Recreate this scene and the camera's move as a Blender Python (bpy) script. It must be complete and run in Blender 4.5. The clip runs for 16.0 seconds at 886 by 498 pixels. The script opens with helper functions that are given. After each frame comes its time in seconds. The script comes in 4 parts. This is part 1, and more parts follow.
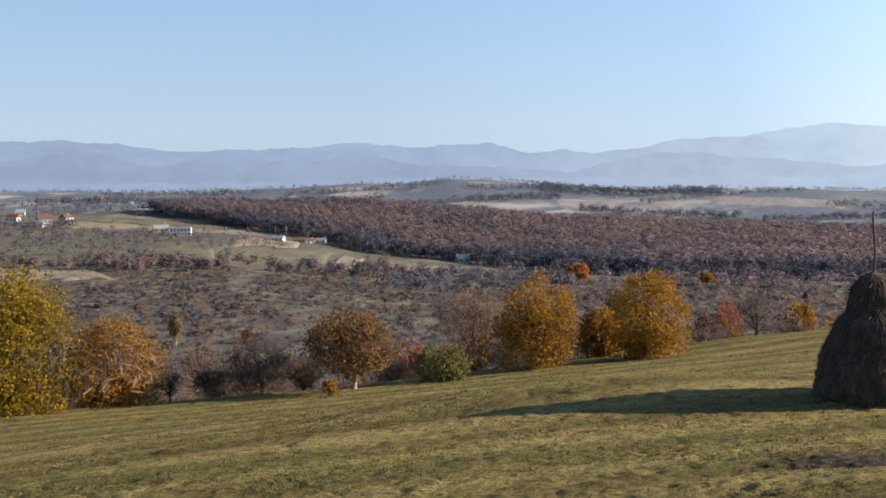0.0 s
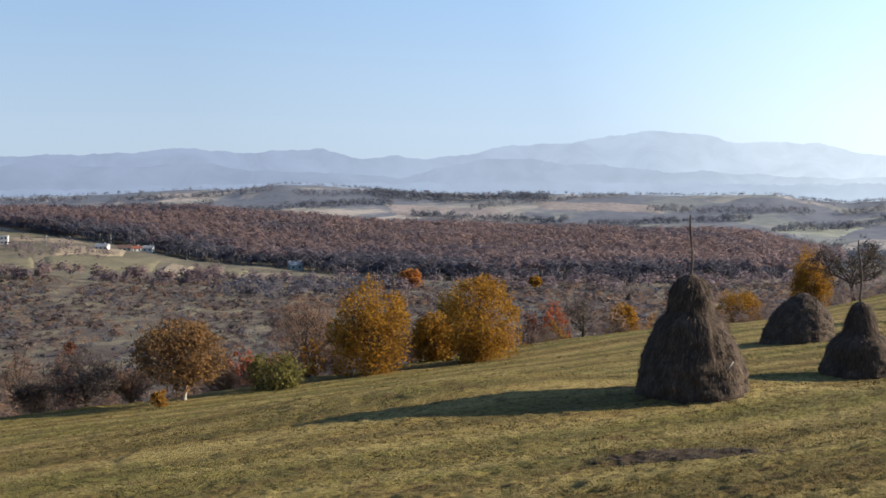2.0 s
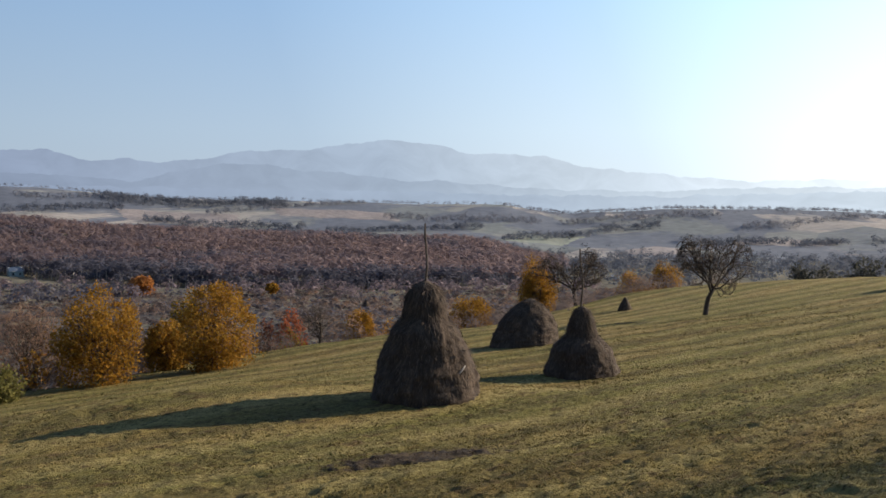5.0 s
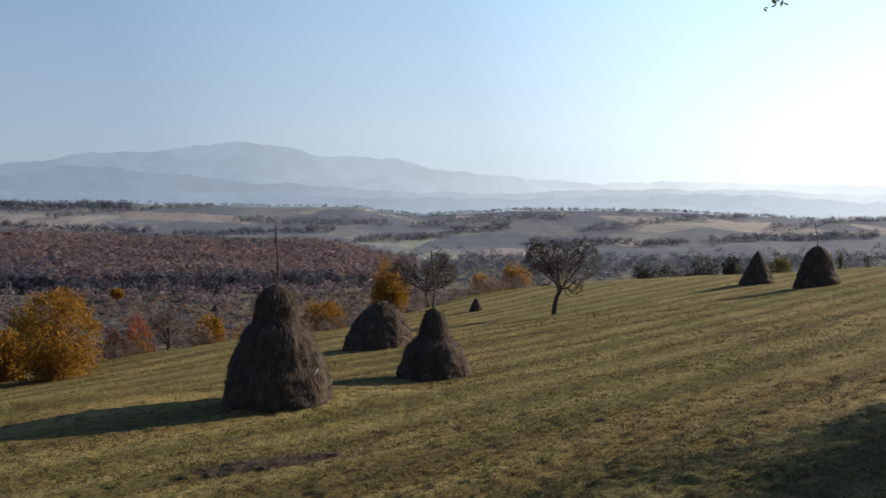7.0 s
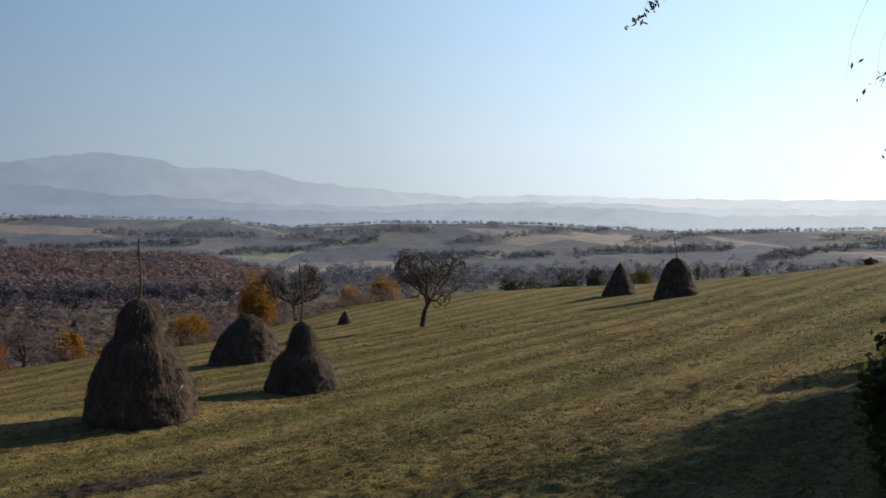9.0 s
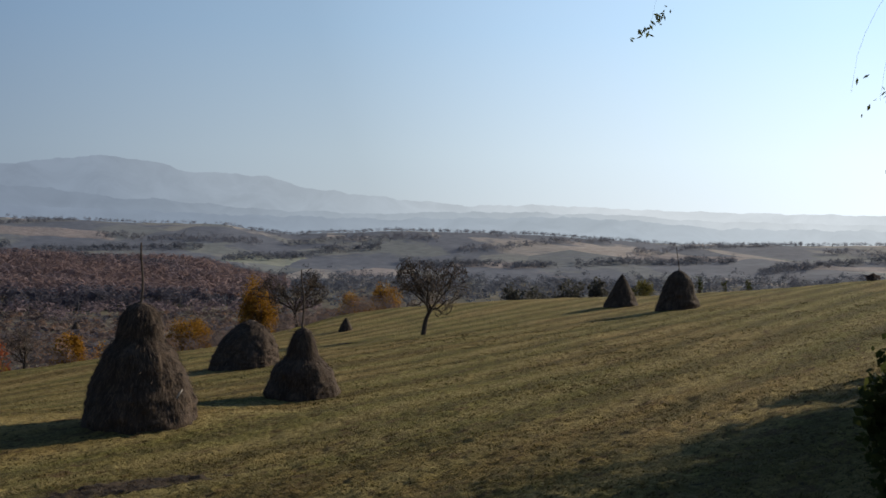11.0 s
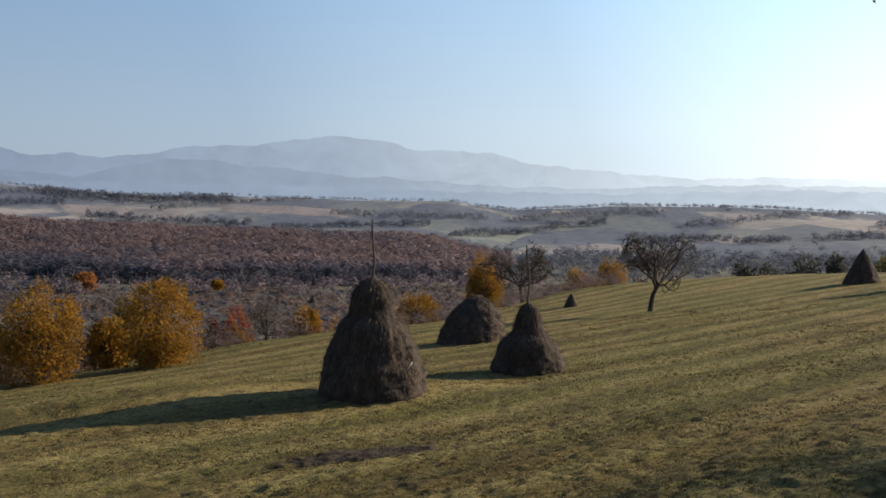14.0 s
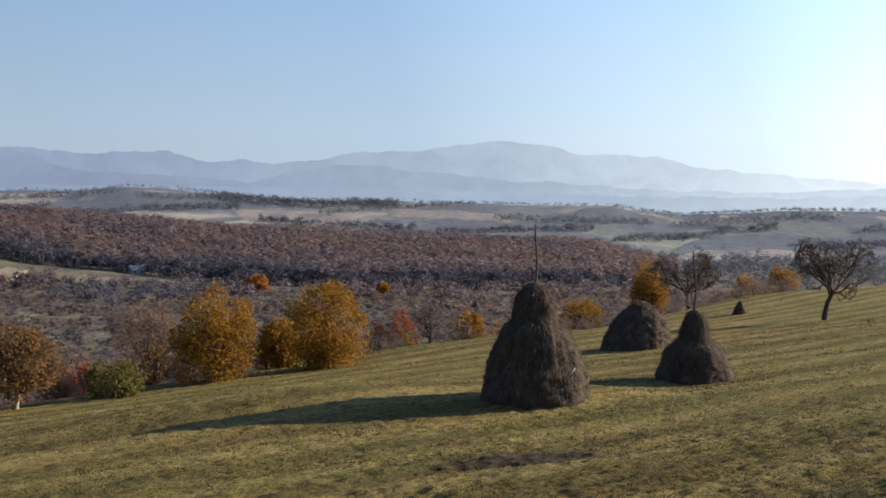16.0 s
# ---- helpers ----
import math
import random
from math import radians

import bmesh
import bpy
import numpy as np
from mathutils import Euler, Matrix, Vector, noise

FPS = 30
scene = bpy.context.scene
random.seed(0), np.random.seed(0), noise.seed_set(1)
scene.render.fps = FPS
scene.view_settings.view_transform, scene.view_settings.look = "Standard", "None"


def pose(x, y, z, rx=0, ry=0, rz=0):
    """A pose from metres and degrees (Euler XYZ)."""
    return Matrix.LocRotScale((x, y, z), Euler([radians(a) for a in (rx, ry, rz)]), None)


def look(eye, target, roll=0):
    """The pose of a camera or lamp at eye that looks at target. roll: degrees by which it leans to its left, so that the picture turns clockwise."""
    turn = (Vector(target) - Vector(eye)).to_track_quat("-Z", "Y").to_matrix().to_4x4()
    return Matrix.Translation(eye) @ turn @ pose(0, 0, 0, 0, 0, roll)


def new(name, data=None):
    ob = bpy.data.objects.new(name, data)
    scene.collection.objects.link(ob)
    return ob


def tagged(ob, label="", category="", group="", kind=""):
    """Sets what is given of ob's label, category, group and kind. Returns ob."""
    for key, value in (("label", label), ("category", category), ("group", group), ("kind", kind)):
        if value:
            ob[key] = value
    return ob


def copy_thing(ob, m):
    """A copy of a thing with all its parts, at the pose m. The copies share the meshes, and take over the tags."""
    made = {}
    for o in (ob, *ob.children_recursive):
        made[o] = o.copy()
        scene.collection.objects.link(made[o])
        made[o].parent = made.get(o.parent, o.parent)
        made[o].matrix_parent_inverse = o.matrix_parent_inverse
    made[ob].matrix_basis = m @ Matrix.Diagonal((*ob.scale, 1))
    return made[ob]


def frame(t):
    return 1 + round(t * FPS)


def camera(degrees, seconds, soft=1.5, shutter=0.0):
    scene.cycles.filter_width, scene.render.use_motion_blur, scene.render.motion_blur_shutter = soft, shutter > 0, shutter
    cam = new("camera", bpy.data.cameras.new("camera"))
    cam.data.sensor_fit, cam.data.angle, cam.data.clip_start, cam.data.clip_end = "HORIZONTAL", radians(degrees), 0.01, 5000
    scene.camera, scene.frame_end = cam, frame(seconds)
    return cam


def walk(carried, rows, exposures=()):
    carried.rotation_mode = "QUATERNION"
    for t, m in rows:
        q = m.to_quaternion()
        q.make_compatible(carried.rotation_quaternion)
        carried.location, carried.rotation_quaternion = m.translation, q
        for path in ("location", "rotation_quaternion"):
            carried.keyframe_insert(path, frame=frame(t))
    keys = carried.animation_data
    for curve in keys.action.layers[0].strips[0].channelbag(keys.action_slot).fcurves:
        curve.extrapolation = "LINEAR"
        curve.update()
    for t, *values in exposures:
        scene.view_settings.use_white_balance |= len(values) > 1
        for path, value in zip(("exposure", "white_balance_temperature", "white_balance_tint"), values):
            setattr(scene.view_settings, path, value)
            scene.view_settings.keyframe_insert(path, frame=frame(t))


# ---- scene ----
cam = camera(43.3, 16.0, soft=1.6)
# the eye stays where it is and turns: seconds, yaw, pitch, roll
TURNS = [
    (0.0, -0.01, -3.06, 0.66),
    (0.5, -2.37, -2.95, 0.61),
    (1.0, -5.05, -3.11, 0.48),
    (1.5, -6.75, -2.93, 0.70),
    (2.0, -8.60, -2.86, 0.75),
    (2.5, -10.81, -2.72, 0.76),
    (3.0, -13.74, -2.83, 0.35),
    (3.5, -15.95, -2.90, 0.28),
    (4.0, -17.19, -2.91, 0.11),
    (4.5, -19.24, -2.73, -0.05),
    (4.7, -20.40, -2.66, -0.12),
    (6.8, -28.80, -2.46, 0.06),
    (7.0, -29.59, -2.44, -0.02),
    (7.5, -31.15, -2.06, -0.71),
    (8.0, -33.10, -1.88, -0.47),
    (8.5, -34.83, -1.76, -0.68),
    (9.0, -36.33, -1.78, -0.13),
    (9.2, -36.92, -1.79, -0.28),
    (10.25, -38.05, -1.62, -0.72),
    (11.3, -34.97, -1.46, -1.10),
    (11.5, -34.26, -1.68, -0.96),
    (12.0, -32.90, -1.84, -0.89),
    (12.5, -30.76, -2.21, -1.02),
    (13.0, -28.69, -2.47, -0.83),
    (13.5, -26.60, -2.67, -0.49),
    (14.0, -24.69, -2.74, -0.41),
    (14.5, -22.29, -2.66, -0.33),
    (15.0, -19.57, -2.83, -0.16),
    (15.5, -18.08, -2.62, -0.25),
    (16.0, -16.33, -2.55, -0.29),
]
EXPOSURES = [(0.0, 1.14), (3.5, 1.02), (4.5, 0.86), (7.0, 0.52), (8.0, 0.32), (9.0, 0.19), (11.5, 0.06), (12.5, 0.22), (13.5, 0.46), (14.5, 0.69), (16.0, 0.85)]
walk(cam, [(t, pose(0, 0, 1.7, 90 + pitch, roll, yaw)) for t, yaw, pitch, roll in TURNS], EXPOSURES)

# ---- daylight: a low autumn sun from the right, hazy sky ----
SUN_AZ, SUN_EL = 87.5, 18.5
a, e = radians(SUN_AZ), radians(SUN_EL)
sun_way = Vector((math.sin(a) * math.cos(e), math.cos(a) * math.cos(e), math.sin(e)))
world = bpy.data.worlds.new("sky")
world.use_nodes = True
scene.world = world
wn = world.node_tree
sky = wn.nodes.new("ShaderNodeTexSky")
sky.sky_type, sky.sun_disc = "NISHITA", False
sky.sun_elevation, sky.sun_rotation = radians(SUN_EL), radians(SUN_AZ)
sky.air_density, sky.dust_density, sky.ozone_density, sky.altitude = 1.0, 0.4, 4.0, 300
# autumn haze: pale towards the horizon all round, brighter towards the sun
way = wn.nodes.new("ShaderNodeTexCoord")
split = wn.nodes.new("ShaderNodeSeparateXYZ")
wn.links.new(way.outputs["Generated"], split.inputs[0])
veil = wn.nodes.new("ShaderNodeValToRGB")
tone = wn.nodes.new("ShaderNodeValToRGB")
glow = wn.nodes.new("ShaderNodeValToRGB")


def set_ramp(node, *stops):
    els = node.color_ramp.elements
    while len(els) < len(stops):
        els.new(0.5)
    for el, (at, c) in zip(els, stops):
        el.position, el.color = at, (*c, 1)


set_ramp(veil, (0.0, (0.95,) * 3), (0.25, (0.85,) * 3), (0.7, (0.1,) * 3))
set_ramp(tone, (0.0, (0.42, 0.50, 0.60)), (0.06, (0.40, 0.51, 0.64)), (0.17, (0.30, 0.45, 0.66)), (0.5, (0.14, 0.27, 0.55)))
set_ramp(glow, (0.0, (0.098,) * 3), (0.3, (0.115,) * 3), (0.55, (0.186, 0.177, 0.162)), (0.85, (0.385, 0.355, 0.315)), (1.0, (0.43, 0.40, 0.36)))
toward = wn.nodes.new("ShaderNodeVectorMath")
toward.operation = "DOT_PRODUCT"
toward.inputs[1].default_value = sun_way
wn.links.new(way.outputs["Generated"], toward.inputs[0])
wn.links.new(split.outputs["Z"], veil.inputs["Fac"])
wn.links.new(split.outputs["Z"], tone.inputs["Fac"])
wn.links.new(toward.outputs["Value"], glow.inputs["Fac"])
lit = wn.nodes.new("ShaderNodeVectorMath")
lit.operation = "MULTIPLY"
wn.links.new(tone.outputs["Color"], lit.inputs[0])
wn.links.new(glow.outputs["Color"], lit.inputs[1])
scaled = wn.nodes.new("ShaderNodeVectorMath")
scaled.operation = "SCALE"
scaled.inputs["Scale"].default_value = 100.0
wn.links.new(lit.outputs["Vector"], scaled.inputs[0])
haze = wn.nodes.new("ShaderNodeMix")
haze.data_type = "RGBA"
wn.links.new(veil.outputs["Color"], haze.inputs[0])
wn.links.new(sky.outputs["Color"], haze.inputs[6])
wn.links.new(scaled.outputs["Vector"], haze.inputs[7])
wn.links.new(haze.outputs[2], wn.nodes["Background"].inputs["Color"])
wn.nodes["Background"].inputs["Strength"].default_value = 0.06
sun = new("sun", bpy.data.lights.new("sun", "SUN"))
sun.data.energy, sun.data.angle, sun.data.color = 5.0, radians(0.6), (1.0, 0.87, 0.68)
sun.matrix_world = look(sun_way * 300, (0, 0, 0))


# ---- materials ----
class Nodes:
    """A material's node tree, with short ways to add and join nodes."""

    def __init__(self, name, rough=0.9):
        self.mat = bpy.data.materials.new(name)
        self.mat.use_nodes = True
        self.t = self.mat.node_tree
        self.bsdf = self.t.nodes["Principled BSDF"]
        self.out = self.t.nodes["Material Output"]
        self.bsdf.inputs["Roughness"].default_value = rough
        self.bsdf.inputs["Specular IOR Level"].default_value = 0.2
        self.coords = self.t.nodes.new("ShaderNodeTexCoord").outputs["Object"]

    def add(self, kind, **values):
        n = self.t.nodes.new(kind)
        for k, v in values.items():
            n.inputs[k.replace("_", " ")].default_value = v
        return n

    def link(self, a, b):
        self.t.links.new(a, b)

    def mapped(self, scale=(1, 1, 1), turn=0.0):
        """Object coordinates along axes turned by so many degrees, then scaled."""
        m = self.add("ShaderNodeMapping", Scale=[1 / max(v, 1e-6) for v in scale], Rotation=(0, 0, radians(turn)))
        m.vector_type = "TEXTURE"
        self.link(self.coords, m.inputs["Vector"])
        return m.outputs["Vector"]

    def noise(self, scale, detail=4.0, vector=None, rough=0.6, distort=0.0):
        n = self.add("ShaderNodeTexNoise", Scale=scale, Detail=detail, Roughness=rough, Distortion=distort)
        self.link(vector or self.coords, n.inputs["Vector"])
        return n.outputs["Fac"]

    def ramp(self, fac, *stops):
        n = self.t.nodes.new("ShaderNodeValToRGB")
        els = n.color_ramp.elements
        while len(els) < len(stops):
            els.new(0.5)
        for el, (p, c) in zip(els, stops):
            el.position, el.color = p, (*c, 1) if len(c) == 3 else c
        self.link(fac, n.inputs["Fac"])
        return n.outputs["Color"]

    def mix(self, fac, a, b, blend="MIX"):
        n = self.t.nodes.new("ShaderNodeMix")
        n.data_type, n.blend_type = "RGBA", blend
        for value, socket in ((fac, n.inputs[0]), (a, n.inputs[6]), (b, n.inputs[7])):
            if hasattr(value, "links"):
                self.link(value, socket)
            else:
                socket.default_value = value if isinstance(value, float) else (*value, 1)
        return n.outputs[2]

    def bump(self, height, strength, distance):
        n = self.add("ShaderNodeBump", Strength=strength, Distance=distance)
        self.link(height, n.inputs["Height"])
        self.link(n.outputs["Normal"], self.bsdf.inputs["Normal"])

    def color(self, socket):
        self.link(self.mix(1.0, socket, grey(DEPTH), "MULTIPLY"), self.bsdf.inputs["Base Color"])
        return self.mat


DEPTH = 0.74  # common factor of all base tints


def grey(v):
    return (v, v, v)


def leaf_material(name, colors, glow=0.48):
    """Leaves of several tints; some of the light passes through them."""
    m = Nodes(name, 0.75)
    m.bsdf.inputs["Specular IOR Level"].default_value = 0.05
    rnd = m.t.nodes.new("ShaderNodeNewGeometry").outputs["Random Per Island"]
    tint = m.ramp(rnd, *[(i / max(1, len(colors) - 1), c) for i, c in enumerate(colors)])
    big = m.ramp(m.noise(0.9, 2.0), (0.3, grey(0.72)), (0.7, grey(1.15)))
    tint = m.mix(1.0, tint, big, "MULTIPLY")
    m.color(tint)
    trans = m.t.nodes.new("ShaderNodeBsdfTranslucent")
    m.link(m.mix(1.0, tint, grey(DEPTH), "MULTIPLY"), trans.inputs["Color"])
    mixer = m.add("ShaderNodeMixShader", Fac=glow)
    m.link(m.bsdf.outputs[0], mixer.inputs[1])
    m.link(trans.outputs[0], mixer.inputs[2])
    m.link(mixer.outputs[0], m.out.inputs["Surface"])
    return m.mat


def plain(name, c, rough=0.8, vary=0.25, scale=3.0):
    m = Nodes(name, rough)
    n = m.noise(scale, 5.0)
    lo, hi = [tuple(v * (1 + s * vary) for v in c) for s in (-1, 1)]
    m.bump(n, 0.3, 0.02)
    return m.color(m.ramp(n, (0.3, lo), (0.7, hi)))


def meadow_material():
    """Mown grass: straw-coloured and green swaths along the slope, brown thatch, shade in the gaps between the tufts
    painted as dark flecks.
    """
    m = Nodes("meadow_grass_ground", 0.95)
    swath = m.noise(1.0, 3.0, m.mapped((0.035, 0.42, 0.2), 22), 0.55, 0.4)
    patch = m.noise(1.0, 4.0, m.mapped((0.05, 0.16, 0.1), 20))
    fine = m.noise(8.0, 6.0, None, 0.78)
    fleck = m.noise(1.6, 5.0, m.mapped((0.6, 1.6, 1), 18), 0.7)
    base = m.ramp(swath, (0.36, (0.240, 0.168, 0.062)), (0.48, (0.360, 0.257, 0.092)), (0.56, (0.485, 0.352, 0.140)), (0.64, (0.315, 0.230, 0.083)))
    green = m.ramp(fine, (0.3, (0.175, 0.162, 0.048)), (0.7, (0.31, 0.275, 0.085)))
    rows = m.add("ShaderNodeTexWave", Scale=0.085, Distortion=4.0, Detail=3.0, Detail_Scale=1.2)
    rows.bands_direction = "Y"
    m.link(m.mapped((0.2, 1, 1), 23), rows.inputs["Vector"])
    c = m.mix(m.ramp(patch, (0.40, grey(0.0)), (0.56, grey(0.85))), base, green)
    c = m.mix(m.ramp(rows.outputs["Fac"], (0.72, grey(0.0)), (0.95, grey(0.6))), c, (0.455, 0.36, 0.145))
    c = m.mix(m.ramp(rows.outputs["Fac"], (0.05, grey(0.65)), (0.28, grey(0.0))), c, (0.165, 0.140, 0.055))
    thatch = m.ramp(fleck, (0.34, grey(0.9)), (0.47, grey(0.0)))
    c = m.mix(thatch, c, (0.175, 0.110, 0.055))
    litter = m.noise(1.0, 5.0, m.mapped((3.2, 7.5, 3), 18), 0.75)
    # low values: dark colour for the shade in gaps between tufts
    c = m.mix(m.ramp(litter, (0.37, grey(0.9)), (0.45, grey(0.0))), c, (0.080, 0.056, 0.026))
    c = m.mix(m.ramp(litter, (0.58, grey(0.0)), (0.7, grey(0.6))), c, (0.46, 0.37, 0.16))
    c = m.mix(1.0, c, m.ramp(fine, (0.3, grey(0.46)), (0.72, grey(1.38))), "MULTIPLY")
    m.bsdf.inputs["Specular IOR Level"].default_value = 0.05
    m.bump(m.mix(0.5, fine, litter), 1.0, 0.2)
    return m.color(c)


def country_material(name, low, mid, high, scale, bump=0.6):
    m = Nodes(name, 0.95)
    n = m.noise(scale, 6.0, m.mapped((1.2, 0.55, 1), -8), 0.68, 0.5)
    f = m.noise(scale * 9, 4.0, None, 0.7)
    c = m.ramp(n, (0.34, low), (0.5, mid), (0.64, high))
    c = m.mix(1.0, c, m.ramp(f, (0.3, grey(0.65)), (0.7, grey(1.3))), "MULTIPLY")
    m.bump(f, bump, 1.2)
    return m.color(c)


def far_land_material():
    """Far rolling farmland: strips of stubble and pasture between bare woods, all tinted grey-blue for the haze in
    front.
    """
    m = Nodes("hazed_farmland", 0.95)
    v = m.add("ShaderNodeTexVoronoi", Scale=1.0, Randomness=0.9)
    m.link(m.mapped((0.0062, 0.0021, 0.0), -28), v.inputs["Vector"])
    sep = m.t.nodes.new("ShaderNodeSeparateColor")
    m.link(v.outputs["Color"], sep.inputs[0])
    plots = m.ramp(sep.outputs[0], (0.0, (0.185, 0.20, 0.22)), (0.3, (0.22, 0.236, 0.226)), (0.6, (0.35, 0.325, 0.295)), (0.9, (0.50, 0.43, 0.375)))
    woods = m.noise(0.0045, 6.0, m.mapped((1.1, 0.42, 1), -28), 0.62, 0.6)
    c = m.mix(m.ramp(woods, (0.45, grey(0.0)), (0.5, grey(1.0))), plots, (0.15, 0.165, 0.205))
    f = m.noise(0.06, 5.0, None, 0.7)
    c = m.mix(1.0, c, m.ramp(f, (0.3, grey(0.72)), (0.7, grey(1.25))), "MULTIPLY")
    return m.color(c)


def hay_material():
    m = Nodes("weathered_hay", 0.95)
    n = m.noise(3.0, 6.0, m.mapped((1, 1, 0.35)), 0.7)
    f = m.noise(22.0, 4.0, m.mapped((1, 1, 0.25)), 0.7)
    c = m.ramp(n, (0.3, (0.050, 0.035, 0.026)), (0.52, (0.098, 0.069, 0.050)), (0.7, (0.20, 0.14, 0.098)))
    c = m.mix(1.0, c, m.ramp(f, (0.3, grey(0.6)), (0.7, grey(1.35))), "MULTIPLY")
    m.bump(m.mix(0.5, n, f), 0.8, 0.07)
    return m.color(c)


def straw_material(name, colors):
    m = Nodes(name, 0.9)
    rnd = m.t.nodes.new("ShaderNodeNewGeometry").outputs["Random Per Island"]
    return m.color(m.ramp(rnd, *[(i / (len(colors) - 1), c) for i, c in enumerate(colors)]))


def bark_material(name, c):
    m = Nodes(name, 0.9)
    n = m.noise(6.0, 5.0, m.mapped((2, 2, 0.4)), 0.7)
    m.bump(n, 0.7, 0.03)
    return m.color(m.ramp(n, (0.3, tuple(v * 0.6 for v in c)), (0.7, tuple(v * 1.3 for v in c))))


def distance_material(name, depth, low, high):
    """Far mountains seen through miles of bright air: a glowing backdrop with the haze painted as emission, brighter
    towards the sun, paler at the foot for mist.
    """
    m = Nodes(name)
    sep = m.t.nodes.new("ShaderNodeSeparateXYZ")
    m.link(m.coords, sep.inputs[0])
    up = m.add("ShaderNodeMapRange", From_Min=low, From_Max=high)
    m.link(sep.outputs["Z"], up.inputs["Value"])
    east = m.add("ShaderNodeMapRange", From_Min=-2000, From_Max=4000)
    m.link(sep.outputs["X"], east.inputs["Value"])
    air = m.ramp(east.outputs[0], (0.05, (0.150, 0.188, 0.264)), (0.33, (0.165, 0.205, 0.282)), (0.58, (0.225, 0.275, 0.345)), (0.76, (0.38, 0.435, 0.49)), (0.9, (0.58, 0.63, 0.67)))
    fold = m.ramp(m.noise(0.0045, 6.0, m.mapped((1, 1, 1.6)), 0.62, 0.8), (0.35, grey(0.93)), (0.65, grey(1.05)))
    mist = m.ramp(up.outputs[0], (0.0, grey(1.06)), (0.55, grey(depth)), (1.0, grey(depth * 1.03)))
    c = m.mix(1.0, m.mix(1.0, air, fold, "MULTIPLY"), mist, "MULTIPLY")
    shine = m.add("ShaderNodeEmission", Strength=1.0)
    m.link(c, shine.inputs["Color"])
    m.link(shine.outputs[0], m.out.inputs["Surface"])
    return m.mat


MEADOW = meadow_material()
SCRUB = country_material("scrub_ground", (0.085, 0.064, 0.056), (0.14, 0.113, 0.09), (0.25, 0.22, 0.14), 0.06)
PASTURE = country_material("pasture", (0.125, 0.11, 0.08), (0.165, 0.145, 0.1), (0.22, 0.185, 0.125), 0.02)
FAR_LAND = far_land_material()
STUBBLE = country_material("stubble_field", (0.27, 0.22, 0.155), (0.32, 0.255, 0.178), (0.36, 0.29, 0.205), 0.03)
GREEN_FIELD = country_material("green_field", (0.165, 0.148, 0.09), (0.195, 0.172, 0.105), (0.23, 0.2, 0.125), 0.03)
# far fields: the paling by haze is part of the base colour
FAR_STUBBLE = country_material("hazed_stubble", (0.29, 0.255, 0.25), (0.345, 0.295, 0.28), (0.39, 0.335, 0.31), 0.012)
FAR_GREEN = country_material("hazed_pasture", (0.26, 0.28, 0.235), (0.30, 0.32, 0.26), (0.35, 0.355, 0.28), 0.012)
PLOUGHED = country_material("bare_strip", (0.2, 0.16, 0.12), (0.25, 0.2, 0.15), (0.3, 0.25, 0.18), 0.03)
HAY = hay_material()
STRAW = straw_material("loose_hay", [(0.048, 0.034, 0.025), (0.078, 0.055, 0.04), (0.118, 0.083, 0.06), (0.19, 0.134, 0.095)])
TUFT = leaf_material("grass_blades", [(0.05, 0.054, 0.017), (0.14, 0.128, 0.038), (0.22, 0.168, 0.058), (0.36, 0.262, 0.10), (0.09, 0.058, 0.026)], 0.1)
DEAD_STRAW = straw_material("dead_straw", [(0.04, 0.024, 0.016), (0.085, 0.05, 0.028), (0.14, 0.09, 0.046), (0.24, 0.165, 0.085)])
SOIL = country_material("bare_soil", (0.025, 0.017, 0.012), (0.05, 0.034, 0.022), (0.11, 0.075, 0.042), 2.2, 0.3)
BARK = bark_material("bark", (0.085, 0.065, 0.05))
PALE_BARK = bark_material("pale_bark", (0.42, 0.38, 0.33))
POLE_WOOD = bark_material("weathered_pole_wood", (0.13, 0.10, 0.08))
GOLD = leaf_material("gold_leaves", [(0.35, 0.165, 0.022), (0.54, 0.28, 0.045), (0.43, 0.195, 0.024), (0.21, 0.12, 0.025), (0.5, 0.29, 0.055), (0.31, 0.15, 0.02)])
GOLD_GREEN = leaf_material("yellow_green_leaves", [(0.32, 0.205, 0.02), (0.45, 0.29, 0.03), (0.16, 0.125, 0.018), (0.52, 0.33, 0.045), (0.22, 0.16, 0.022)])
PALE_GOLD = leaf_material("pale_gold_leaves", [(0.34, 0.26, 0.12), (0.42, 0.31, 0.15), (0.27, 0.2, 0.1)])
OCHRE = leaf_material("ochre_leaves", [(0.22, 0.15, 0.025), (0.30, 0.2, 0.03), (0.14, 0.1, 0.02)])
ORANGE = leaf_material("orange_leaves", [(0.42, 0.2, 0.035), (0.5, 0.27, 0.05), (0.34, 0.13, 0.03), (0.45, 0.3, 0.07)])
RED_ORANGE = leaf_material("red_orange_leaves", [(0.5, 0.2, 0.06), (0.58, 0.26, 0.08), (0.42, 0.16, 0.05)], 0.45)
RED = leaf_material("red_leaves", [(0.46, 0.13, 0.06), (0.38, 0.11, 0.055), (0.52, 0.2, 0.08)], 0.5)
DULL_RED = leaf_material("dull_red_leaves", [(0.27, 0.105, 0.07), (0.22, 0.1, 0.07), (0.33, 0.14, 0.08)], 0.45)
RUSSET = leaf_material("russet_leaves", [(0.264, 0.156, 0.078), (0.324, 0.186, 0.078), (0.204, 0.126, 0.072), (0.42, 0.228, 0.078)])
GREEN = leaf_material("green_leaves", [(0.07, 0.085, 0.025), (0.11, 0.12, 0.035), (0.05, 0.065, 0.02)])
